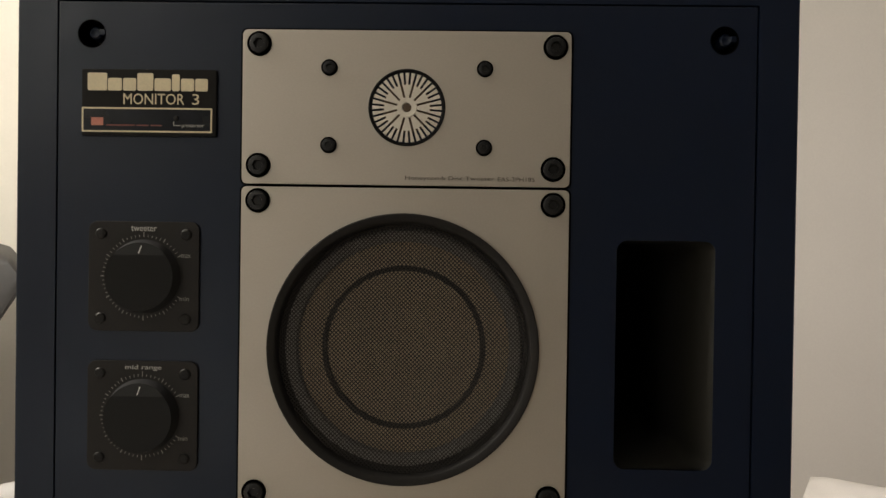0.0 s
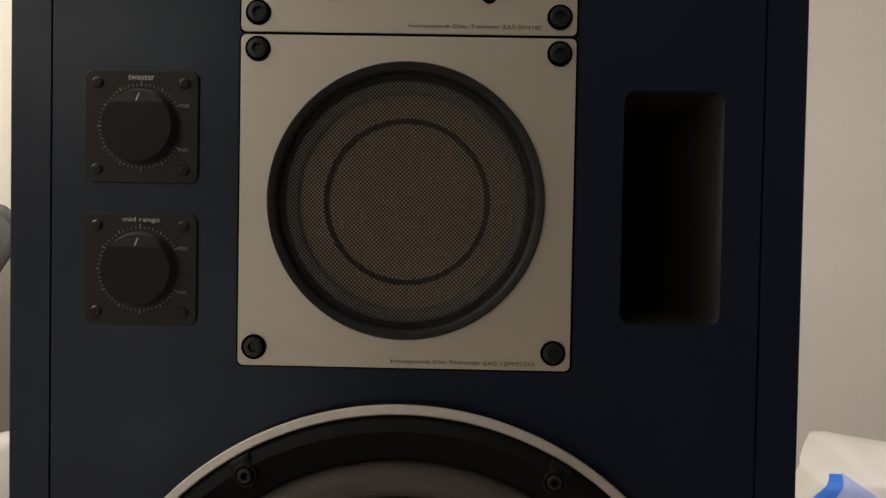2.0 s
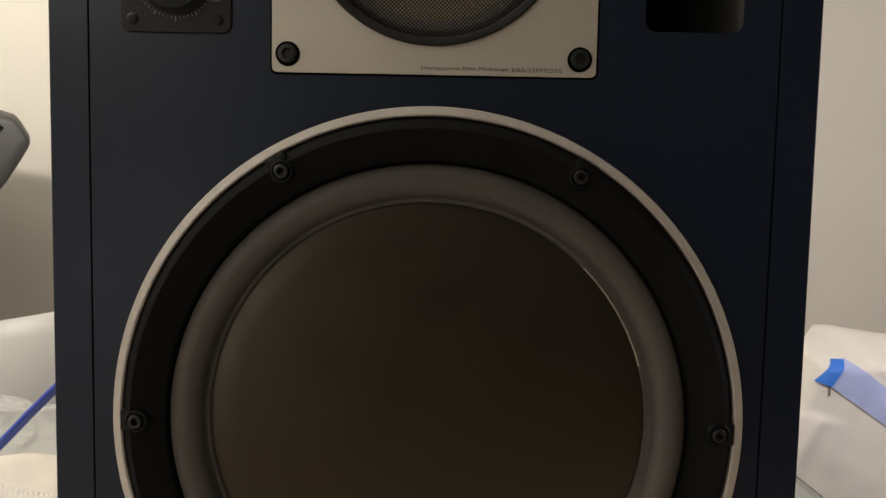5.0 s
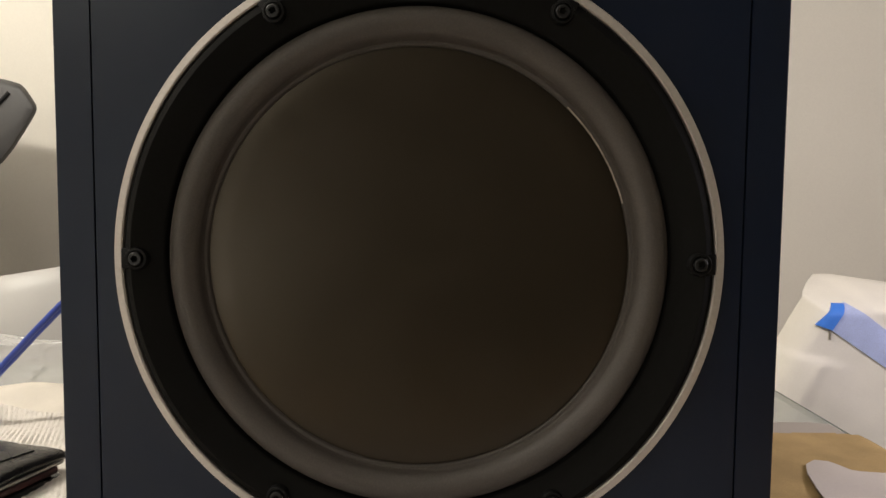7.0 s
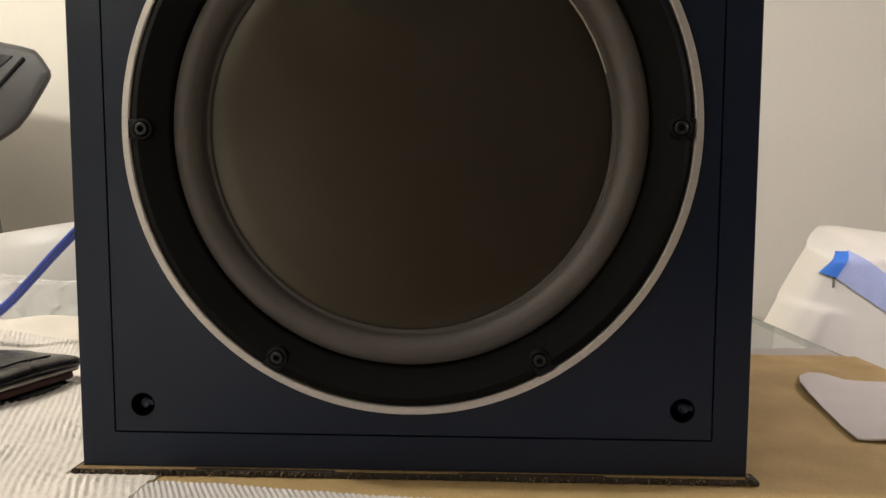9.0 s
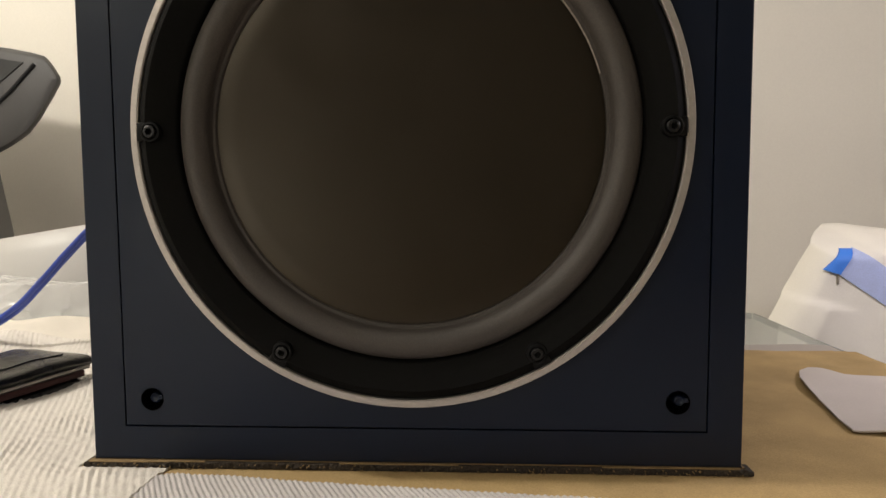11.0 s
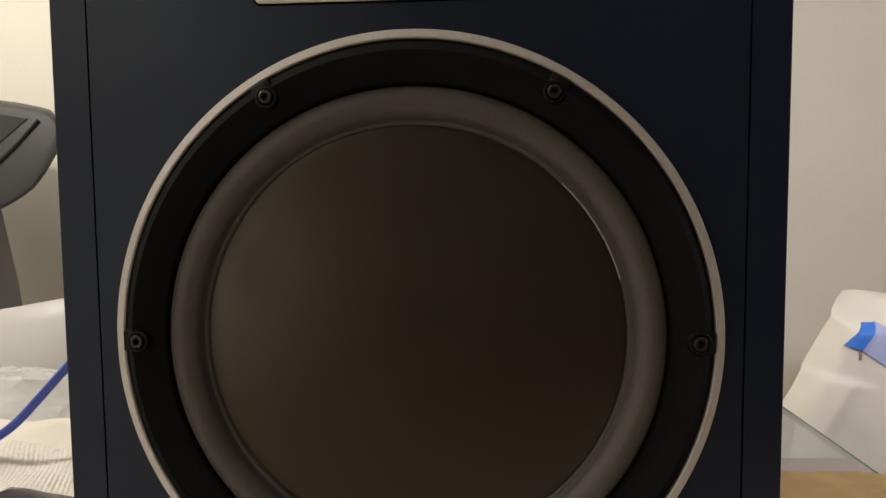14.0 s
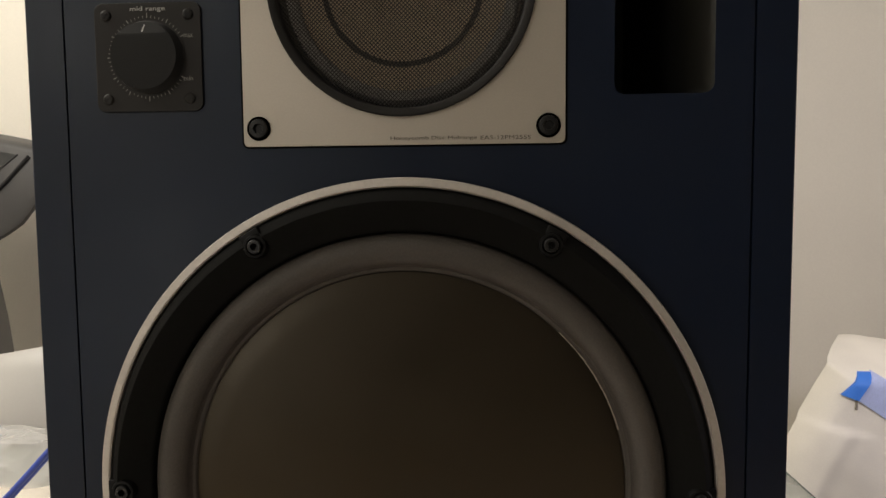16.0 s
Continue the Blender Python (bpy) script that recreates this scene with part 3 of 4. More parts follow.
part("flat_diaphragm", bm, M["diaphragm"], md, "pale flat honeycomb diaphragm behind the mesh", True)
bm = lathe(bmesh.new(), [(0.0427, 0.0063), (0.0424, 0.0046), (0.0401, 0.0046), (0.0398, 0.0063)], 96, (0, 0, MZ))
part("seam_ring", bm, M["groove"], md, "thin dark ring on the diaphragm", True)
bm = bmesh.new()
pitch, rad, w = 0.00148, 0.0641, 0.00028
for s in (1, -1):
    k = -int(rad / pitch)
    while k * pitch < rad:
        d = k * pitch + 0.00031
        half = math.sqrt(max(rad * rad - d * d, 0))
        if half > 0.003:
            yy = 0.0012 + (0.00012 if s > 0 else -0.00012)
            q = math.sqrt(0.5)
            vs = []
            for u, v, h in ((-half, d - w, 0), (half, d - w, 0), (half, d, -0.0003), (-half, d, -0.0003), (-half, d + w, 0), (half, d + w, 0)):
                vs.append(bm.verts.new(((u - s * v) * q, yy + h, MZ + (s * u + v) * q)))
            bm.faces.new((vs[0], vs[1], vs[2], vs[3]))
            bm.faces.new((vs[3], vs[2], vs[5], vs[4]))
        k += 1
tagged(part("wire_mesh", bm, M["mesh"], md, "fine black wire mesh"), kind="stuff")
lettering("lettering", "Honeycomb Disc Midrange", -0.0062, 0.0385, 1.1448, 1.1472, PY - 0.00005, M["dark_print"], md)
lettering("lettering", "EAS-12PM255S", 0.0405, 0.0662, 1.1450, 1.1470, PY - 0.00005, M["dark_print"], md)

# level controls

def screw_mesh():
    bm = bmesh.new()
    lathe(bm, [(0.0029, 0.0), (0.0029, -0.0004), (0.0023, -0.0009), (0, -0.0011)], 18)
    for a in (35, 125):
        c = box(bmesh.new(), (-0.0020, -0.00125, -0.00046), (0.0020, -0.00100, 0.00046))
        bmesh.ops.rotate(c, verts=c.verts, cent=(0, 0, 0), matrix=Matrix.Rotation(radians(a), 3, "Y"))
        tmp = bpy.data.meshes.new("cross")
        c.to_mesh(tmp)
        c.free()
        before = len(bm.faces)
        bm.from_mesh(tmp)
        bpy.data.meshes.remove(tmp)
        bm.faces.ensure_lookup_table()
        for f in bm.faces[before:]:
            f.material_index = 1
    me = bpy.data.meshes.new("screw")
    bmesh.ops.recalc_face_normals(bm, faces=bm.faces)
    bm.to_mesh(me)
    bm.free()
    me.materials.append(M["screw"])
    me.materials.append(M["groove"])
    return me


SCREW = screw_mesh()


def level_control(zc, word, wx0, wx1):
    xc = -0.1336
    bm = bmesh.new()
    plate(bm, rounded(xc - 0.0286, xc + 0.0286, zc - 0.0282, zc + 0.0282, 0.0045), [], -0.0014, -0.0002, 0.0003)
    pl = part("control_plate", bm, M["knobplate"], spk, "dark square control plate with a %s knob" % word)
    for dx, dz in ((-0.0220, 0.0217), (0.0220, 0.0217), (-0.0222, -0.0217), (0.0218, -0.0217)):
        shared("screw", SCREW, pl, (xc + dx, -0.0014, zc + dz))
    # tick marks round the knob
    bm = bmesh.new()
    for k in range(60):
        a = radians(90 + k * 6)
        if 330 < (math.degrees(a) % 360) or (math.degrees(a) % 360) < 30:
            if k % 5:
                continue
            if (math.degrees(a) % 360) < 5 or (math.degrees(a) % 360) > 355:
                continue
        long = k % 5 == 0
        r0, r1 = 0.0202, 0.0222 if long else 0.0215
        if k in (0, 30):
            r1 = 0.0228
        wd = 0.00022 if long else 0.00015
        c, s = math.cos(a), math.sin(a)
        vs = [bm.verts.new((xc + r * c - q * s, -0.00152, zc + r * s + q * c)) for r, q in ((r0, -wd), (r1, -wd), (r1, wd), (r0, wd))]
        bm.faces.new(vs)
    tagged(part("tick_marks", bm, M["grey_print"], pl), kind="stuff")
    lettering("lettering", word, wx0, wx1, zc + 0.0232, zc + 0.0258 + (0.0004 if word == "mid range" else 0), -0.00145, M["white_print"], pl)
    lettering("lettering", "max", xc + 0.0195, xc + 0.0243, zc + 0.0098, zc + 0.0116, -0.00145, M["grey_print"], pl)
    lettering("lettering", "min", xc + 0.0188, xc + 0.0236, zc - 0.0124, zc - 0.0102, -0.00145, M["grey_print"], pl)
    # knob with a flat top facet
    bm = bmesh.new()
    n, rb, rf, h, chord = 72, 0.0190, 0.0174, -0.0072, 0.0110
    base = [bm.verts.new((xc + rb * math.cos(2 * math.pi * k / n), -0.0014, zc + rb * math.sin(2 * math.pi * k / n))) for k in range(n)]
    def face_y(z):
        return h + max(0.0, z - chord) * 0.34
    front = []
    for k in range(n):
        x, z = rf * math.cos(2 * math.pi * k / n), rf * math.sin(2 * math.pi * k / n)
        front.append(bm.verts.new((xc + x, face_y(z), zc + z)))
    for k in range(n):
        j = (k + 1) % n
        bm.faces.new((base[k], base[j], front[j], front[k])).material_index = 1
    up = [k for k in range(n) if rf * math.sin(2 * math.pi * k / n) >= chord]
    low = [k for k in range(up[-1], up[0] + n + 1)]
    bm.faces.new([front[k] for k in up])
    bm.faces.new([front[k % n] for k in low])
    kn = part("knob", bm, [M["knob"], M["groove"]], pl, "round black knob with a flat facet")
    bm = bmesh.new()
    a = radians(-13)
    for z0, z1, wd in ((0.0118, 0.0158, 0.00028),):
        vs = []
        for q, z in ((-wd, z0), (wd, z0), (wd, z1), (-wd, z1)):
            x2, z2 = q * math.cos(a) - (z - 0.0138) * math.sin(a) + 0.0003, 0.0138 + q * math.sin(a) + (z - 0.0138) * math.cos(a)
            vs.append(bm.verts.new((xc + x2, face_y(z2) - 0.0002, zc + z2)))
        bm.faces.new(vs)
    part("pointer", bm, M["white_print"], pl, "white pointer line")


level_control(1.2620, "tweeter", -0.1402, -0.1270)
level_control(1.1903, "mid range", -0.1425, -0.1238)

# badge: word mark as plain cream blocks, model line lettered
bm = bmesh.new()
plate(bm, rounded(-0.1664, -0.0970, 1.3340, 1.3680, 0.0006, 2), [], -0.0016, -0.0002, 0.0002)
bd = part("badge", bm, M["badge"], spk, "black name badge with cream lettering")
BY = -0.0017
for x0, x1, z1 in ((0.0, 0.010, 1.3660), (0.0104, 0.0176, 1.3634), (0.0182, 0.0250, 1.3634), (0.0256, 0.0338, 1.3660), (0.0344, 0.0428, 1.3634), (0.0434, 0.0474, 1.3655), (0.0480, 0.0548, 1.3634), (0.0554, 0.0618, 1.3634)):
    bm = plate(bmesh.new(), rounded(-0.1632 + x0, -0.1632 + x1, 1.3570, z1, 0.0009, 3), [], BY - 0.0003, BY, 0)
    part("cream_block", bm, M["cream"], bd)
lettering("lettering", "MONITOR", -0.1448, -0.1134, 1.3501, 1.3556, BY, M["cream"], bd)
lettering("lettering", "3", -0.1093, -0.1058, 1.3501, 1.3556, BY, M["cream"], bd)
bm = bmesh.new()
plate(bm, rounded(-0.1661, -0.0990, 1.3358, 1.3484, 0.0004, 1), [rounded(-0.1653, -0.0998, 1.3366, 1.3476, 0.0003, 1)], BY - 0.0003, BY, 0)
part("frame_line", bm, M["cream"], bd, "thin cream frame")
bm = bmesh.new()
plate(bm, rounded(-0.1653, -0.0998, 1.3366, 1.3476, 0.0003, 1), [], BY - 0.0001, BY + 0.0004, 0)
part("smoked_window", bm, M["badge_window"], bd, "glossy dark window strip")
bm = box(bmesh.new(), (-0.1612, BY - 0.0003, 1.3392), (-0.1550, BY - 0.0001, 1.3432))
part("red_mark", bm, M["red"], bd)
bm = bmesh.new()
for x0, x1 in ((-0.1535, -0.1388), (-0.1378, -0.1318), (-0.1306, -0.1250)):
    box(bm, (x0, BY - 0.0003, 1.3390), (x1, BY - 0.0001, 1.3397))
part("small_print", bm, M["dark_red"], bd)
lettering("lettering", "protector", -0.1146, -0.1030, 1.3381, 1.3401, BY - 0.0001, M["white_print"], bd)
bm = bmesh.new()
box(bm, (-0.1188, BY - 0.0003, 1.3396), (-0.1185, BY - 0.0001, 1.3416))
box(bm, (-0.1188, BY - 0.0003, 1.3393), (-0.1152, BY - 0.0001, 1.3396))
part("pointer_line", bm, M["white_print"], bd)
part("indicator_lamp", lathe(bmesh.new(), [(0.0013, BY), (0.0012, BY - 0.0006), (0, BY - 0.0008)], 16, (-0.1176, 0, 1.3432)), M["groove"], bd, "unlit round indicator lamp", True)

# woofer
wf = thing("woofer", "", "", (0, 0, 0))
for key in ("label", "category"):
    if key in wf:
        del wf[key]
wf.parent = spk
wf.location = Vector((0, 0, WZ)) - spk.location
bm = lathe(bmesh.new(), [(0.1646, -0.0062), (0.1653, -0.0068), (0.1654, -0.0076), (0.1649, -0.0086), (0.1612, -0.0090), (0.1604, -0.0084), (0.1602, 0.0)], 160, (0, 0, WZ))
part("trim_ring", bm, M["ring"], wf, "silver trim ring", True)
bm = lathe(bmesh.new(), [(0.1648, 0.0), (0.1645, -0.0066), (0.1606, -0.0067)], 160, (0, 0, WZ))
part("flange", bm, M["bezel"], wf, "black flange under the trim ring", True)
bm = lathe(bmesh.new(), [(0.1603, 0.0), (0.1600, -0.0064), (0.1594, -0.0080), (0.1542, -0.0135), (0.1536, -0.0139), (0.1529, -0.0138), (0.1390, -0.0078), (0.1380, -0.0072), (0.1374, -0.0060), (0.1368, 0.006)], 160, (0, 0, WZ))
part("bezel", bm, M["bezel"], wf, "black ridged rubber bezel", True)
prof = [(0.1373, 0.001)]
for k in range(0, 17):
    a = math.pi * k / 16
    prof.append((0.1281 + 0.0087 * math.cos(a), -0.0015 - 0.0088 * math.sin(a)))
prof += [(0.1186, -0.0002), (0.1172, 0.0000), (0.1166, 0.0008), (0.1160, 0.002)]
part("surround", lathe(bmesh.new(), prof, 160, (0, 0, WZ)), M["surround"], wf, "grey-brown rolled cloth surround", True)
prof = [(0.1164, 0.0018), (0.1160, 0.0008), (0.1150, 0.0006)] + [(0.115 * k / 10, 0.0006 + 0.0012 * (1 - (k / 10) ** 2)) for k in range(9, -1, -1)]
part("flat_cone", lathe(bmesh.new(), prof, 128, (0, 0, WZ)), M["cone"], wf, "dark brown flat diaphragm", True)
for k in range(6):
    a = radians(60 * k)
    x, z = 0.1508 * math.cos(a), WZ + 0.1508 * math.sin(a)
    bm = bmesh.new()
    lathe(bm, [(0.0066, 0.0), (0.0064, -0.0128), (0.0058, -0.0140), (0.0046, -0.0142), (0.0044, -0.0120), (0, -0.0120)], 24, (x, 0, z))
    c = box(bmesh.new(), (-0.001, -0.0126, -0.0056), (0.0086, -0.001, 0.0056), 0.0008)
    bmesh.ops.rotate(c, verts=c.verts, cent=(0, 0, 0), matrix=Matrix.Rotation(-a, 3, "Y"))
    bmesh.ops.translate(c, verts=c.verts, vec=(x, 0, z))
    tmp = bpy.data.meshes.new("lug")
    c.to_mesh(tmp)
    c.free()
    bm.from_mesh(tmp)
    bpy.data.meshes.remove(tmp)
    part("bolt_lug", bm, M["black"], wf, "", True)
    ob = shared("bolt", bolt_mesh("woofer_bolt", 0.0046, 0.0030) if k == 0 else WB, wf, (x, -0.0124, z))
    WB = ob.data
# thin pale arc that stands in for a highlight on the cone's right edge
bm = bmesh.new()
vs = []
for k in range(26):
    a = radians(46 - 30 * k / 25)
    rr = 0.1166 + 0.0003 * noise_at(k * 0.7, 0, 1, 1)
    t = 0.00030 * (1 + 0.7 * noise_at(k * 0.9, 2, 1, 1))
    vs.append([bm.verts.new(((rr + q) * math.cos(a), yy, WZ + (rr + q) * math.sin(a))) for q, yy in ((-t, 0.0004), (0, -0.0006), (t, -0.0008))])
for a, b in zip(vs, vs[1:]):
    bm.faces.new((a[0], a[1], b[1], b[0]))
    bm.faces.new((a[1], a[2], b[2], b[1]))
part("glint_arc", bm, M["glue"], wf, "thin pale arc painted as the highlight on the cone edge", True)

# the fittings sit slightly off the middle of the baffle
for ob in spk.children:
    if ob.name.split(".")[0] in ("tweeter_plate", "midrange_plate", "control_plate", "badge", "woofer"):
        ob.location.x += 0.0008

# ---- things on the table ----
# wallet
WA = radians(76)
WC = Vector((-0.362, 0.130, 0))
wal = thing("wallet", "thick black leather wallet lying closed on the white towel", "wallet", (WC.x, WC.y, TOP + 0.0085))


def wallet_slab(name, x0, x1, y0, y1, z0, z1, r, mat, label="", wave=0.0):
    bm = box(bmesh.new(), (x0, y0, z0), (x1, y1, z1), r, 3)
    bmesh.ops.subdivide_edges(bm, edges=[e for e in bm.edges if e.calc_length() > 0.02], cuts=10, use_grid_fill=True)
    for v in bm.verts:
        edge = min((v.co.x - x0), (x1 - v.co.x), (v.co.y - y0), (y1 - v.co.y))
        v.co.z += wave * noise_at(v.co.x, v.co.y, 3.0, 30) - (0.0 if wave == 0 or v.co.z < (z0 + z1) / 2 else 0.004 * max(0, 1 - edge / 0.012) ** 2)
    bmesh.ops.rotate(bm, verts=bm.verts, cent=(0, 0, 0), matrix=Matrix.Rotation(WA, 3, "Z"))
    bmesh.ops.translate(bm, verts=bm.verts, vec=WC)
    return part(name, bm, mat, wal, label, True)


wz = TOP + 0.0078
wallet_slab("bottom_cover", -0.066, 0.060, -0.043, 0.043, wz, wz + 0.0065, 0.0024, M["leather"], "", 0.001)
wallet_slab("lining", -0.064, 0.054, -0.041, 0.041, wz + 0.006, wz + 0.0120, 0.0014, M["lining"], "wine red lining")
wallet_slab("card_edges", -0.062, 0.059, -0.0425, 0.041, wz + 0.0135, wz + 0.0160, 0.0007, M["page"], "grey card edges")
wallet_slab("middle_leaf", -0.064, 0.060, -0.0405, 0.041, wz + 0.0118, wz + 0.0138, 0.0006, M["leather"])
wallet_slab("top_cover", -0.067, 0.062, -0.044, 0.044, wz + 0.0158, wz + 0.0268, 0.0038, M["leather"], "", 0.0022)
bm = bmesh.new()
ring = []
for k in range(40):
    x = -0.060 + 0.105 * k / 39
    y = -0.014 - 0.012 * (k / 39) ** 0.6
    zz = wz + 0.0267 + 0.0022 * noise_at(x, y, 3.0, 30)
    q = Matrix.Rotation(WA, 3, "Z") @ Vector((x, y, 0)) + WC
    ring.append([bm.verts.new((q.x + d * 0.6, q.y - d * 0.8, zz + h)) for d, h in ((-0.003, -0.0006), (-0.001, 0.0012), (0.0006, 0.0012), (0.001, -0.0010))])
for a, b in zip(ring, ring[1:]):
    for i in range(3):
        bm.faces.new((a[i], a[i + 1], b[i + 1], b[i]))
part("folded_flap_edge", bm, M["leather"], wal, "", True)


def tube(bm, pts, r, n=10, flat=1.0):
    """A round cord along points, smoothed between them."""
    fine = []
    P = [Vector(p) for p in pts]
    for i in range(len(P) - 1):
        a, b, c, d = P[max(i - 1, 0)], P[i], P[i + 1], P[min(i + 2, len(P) - 1)]
        for k in range(8):
            t = k / 8
            fine.append(0.5 * ((2 * b) + (c - a) * t + (2 * a - 5 * b + 4 * c - d) * t * t + (3 * b - a - 3 * c + d) * t ** 3))
    fine.append(P[-1])
    rings = []
    for i, p in enumerate(fine):
        d = (fine[min(i + 1, len(fine) - 1)] - fine[max(i - 1, 0)]).normalized()
        side = d.cross(Vector((0, 1, 0.15))).normalized()
        up = side.cross(d)
        rings.append([bm.verts.new(p + r * (side * math.cos(2 * math.pi * k / n) + up * flat * math.sin(2 * math.pi * k / n))) for k in range(n)])
    for a, b in zip(rings, rings[1:]):
        for k in range(n):
            j = (k + 1) % n
            bm.faces.new((a[k], a[j], b[j], b[k]))
    bm.faces.new(rings[0])
    bm.faces.new(rings[-1])
    return bm


# blue cable that comes down beside the cabinet
cab = thing("blue_cable", "bright blue twin cable hanging from the loudspeaker onto the towel", "cable", (-0.5, 0.3, TOP + 0.02))
line = [(-0.20, 0.345, 0.981), (-0.26, 0.343, 0.975), (-0.32, 0.325, 0.935), (-0.368, 0.305, 0.895), (-0.400, 0.30, 0.863), (-0.430, 0.298, 0.831), (-0.458, 0.296, 0.803), (-0.490, 0.294, 0.784), (-0.530, 0.290, 0.774), (-0.575, 0.285, 0.769)]
part("cord", tube(bmesh.new(), line, 0.0046), M["cable"], cab, "", True)
part("second_cord", tube(bmesh.new(), [(x + 0.003, y - 0.005, z + 0.0035) for x, y, z in line], 0.0030), M["cable"], cab, "", True)
part("plug", box(bmesh.new(), (-0.512, 0.236, 0.7585), (-0.488, 0.252, 0.779), 0.003), M["black"], cab, "small black plug", True)

# crumpled clear bag
bm = bmesh.new()
bmesh.ops.create_icosphere(bm, subdivisions=6, radius=1.0)
random.seed(7)
cuts = [(Vector((random.gauss(0, 1), random.gauss(0, 1), random.gauss(0.3, 0.8))).normalized(), random.uniform(0.55, 0.90)) for _ in range(64)]
for v in bm.verts:
    p = v.co.copy()
    for d, lim in cuts:
        over = p.dot(d) - lim
        if over > 0:
            p -= d * over * 0.92
    q = Vector((p.x * 2.4, p.y, p.z))
    f = 0.95 + 0.14 * noise.noise(q * 1.3) + 0.06 * (1 - abs(noise.noise(q * 1.9))) ** 4 + 0.022 * (1 - abs(noise.noise(q * 4.0 + Vector((3, 1, 7))))) ** 4
    p *= f
    v.co = Vector((-0.615 + p.x * 0.245, 0.495 + p.y * 0.080, max(TOP + 0.001, TOP + 0.018 + p.z * 0.080)))
bag = part("plastic_bag", bm, M["film"], smooth=True)
tagged(bag, "crumpled clear plastic bag lying behind the towel", "bag")

# plain cloth between the towel and the bag
def linen_top(x, y):
    t = max(0.0, min(1.0, (y - 0.330) / 0.13))
    z = TOP + 0.0035 + 0.021 * math.sin(math.pi * min(1.0, t * 1.15)) ** 0.8 * (1 + 0.5 * noise_at(x, y, 6.0, 9))
    return max(TOP + 0.0012, z + 0.004 * noise_at(x, y, 2.0, 24) * t)


fold = part("folded_napkin", sheet(bmesh.new(), -0.78, -0.27, 0.330, 0.46, 150, 50, linen_top, None, 0.002), M["linen"], smooth=True)
tagged(fold, "smooth cream linen napkin lying between towel and bag", "napkin")

# paper scrap on the felt
PAP = [(0.3670, 0.2440), (0.3560, 0.2475), (0.3450, 0.2400), (0.3345, 0.2170), (0.3250, 0.1840), (0.3200, 0.1570), (0.3115, 0.1140), (0.3085, 0.1000), (0.3055, 0.0740), (0.330, 0.069), (0.444, 0.064), (0.444, 0.214), (0.409, 0.222), (0.378, 0.226), (0.3720, 0.2370)]
bm = bmesh.new()
vs = [bm.verts.new((x, y, TOP + 0.006)) for x, y in PAP]
f = bm.faces.new(vs)
bmesh.ops.triangulate(bm, faces=[f])
bmesh.ops.subdivide_edges(bm, edges=bm.edges, cuts=6, use_grid_fill=True)
for v in bm.verts:
    v.co.z = TOP + 0.0062 + 0.004 * max(0, noise_at(v.co.x, v.co.y, 1.0, 18)) + 0.010 * max(0, 0.115 - v.co.y) / 0.04 * max(0, v.co.x - 0.31) / 0.1
r = bmesh.ops.extrude_edge_only(bm, edges=[e for e in bm.edges if e.is_boundary])
for v in r["geom"]:
    if isinstance(v, bmesh.types.BMVert):
        v.co.z -= 0.0012
pap = part("paper_sheet", bm, M["paper"], smooth=True)
tagged(pap, "torn greyish white paper sheet lying on mustard felt", "paper")

# ---- behind the table ----
# tub chair
chair = thing("tub_chair", "white moulded plastic tub chair behind the table", "chair", (-0.98, 1.0, 0))
bm = bmesh.new()
rows = []
na, nz = 56, 18
cx, cy = -0.80, 0.98
for j in range(nz + 1):
    t = j / nz
    row = []
    for i in range(na + 1):
        a = radians(-175 + 170 * i / na)
        rim = 0.872 - 0.13 * max(0.0, -0.60 - (cx + 0.28 * 1.25 * math.cos(a)))
        z = 0.43 + (rim - 0.43) * t
        flare = 0.262 + 0.020 * t - 0.055 * max(0.0, t - 0.55) ** 2 / 0.2
        row.append((cx + flare * 1.25 * math.cos(a), cy + flare * math.sin(a), z))
    rows.append(row)
inner = [[bm.verts.new(p) for p in row] for row in rows]
outer = [[bm.verts.new((cx + (p[0] - cx) * 0.91, cy + (p[1] - cy) * 0.91, p[2])) for p in row] for row in rows]
for some in (inner, outer):
    for a, b in zip(some, some[1:]):
        for i in range(na):
            bm.faces.new((a[i], a[i + 1], b[i + 1], b[i]))
mid = [bm.verts.new((inner[-1][i].co + outer[-1][i].co) / 2 + Vector((0, 0, 0.008))) for i in range(na + 1)]
for i in range(na):
    bm.faces.new((inner[-1][i], inner[-1][i + 1], mid[i + 1], mid[i]))
    bm.faces.new((mid[i], mid[i + 1], outer[-1][i + 1], outer[-1][i]))
    bm.faces.new((inner[0][i], inner[0][i + 1], outer[0][i + 1], outer[0][i]))
for i in (0, na):
    for j in range(nz):
        bm.faces.new((inner[j][i], inner[j + 1][i], outer[j + 1][i], outer[j][i]))
part("backrest", bm, M["chair"], chair, "curved white shell", True)
bm = bmesh.new()
bmesh.ops.create_cone(bm, cap_ends=True, segments=48, radius1=0.20, radius2=0.235, depth=0.035)
for v in bm.verts:
    v.co = Vector((cx + v.co.x * 1.25, cy + v.co.y, 0.428 + v.co.z))
part("seat", bm, M["chair"], chair, "", True)
for dx, dy in ((-0.2, -0.15), (0.2, -0.15), (-0.2, 0.15), (0.2, 0.15)):
    bm = bmesh.new()
    tube(bm, [(cx + dx * 1.15, cy + dy * 1.15, 0.0), (cx + dx, cy + dy, 0.22), (cx + dx * 0.9, cy + dy * 0.9, 0.415)], 0.013)
    part("leg", bm, M["steel"], chair, "", True)

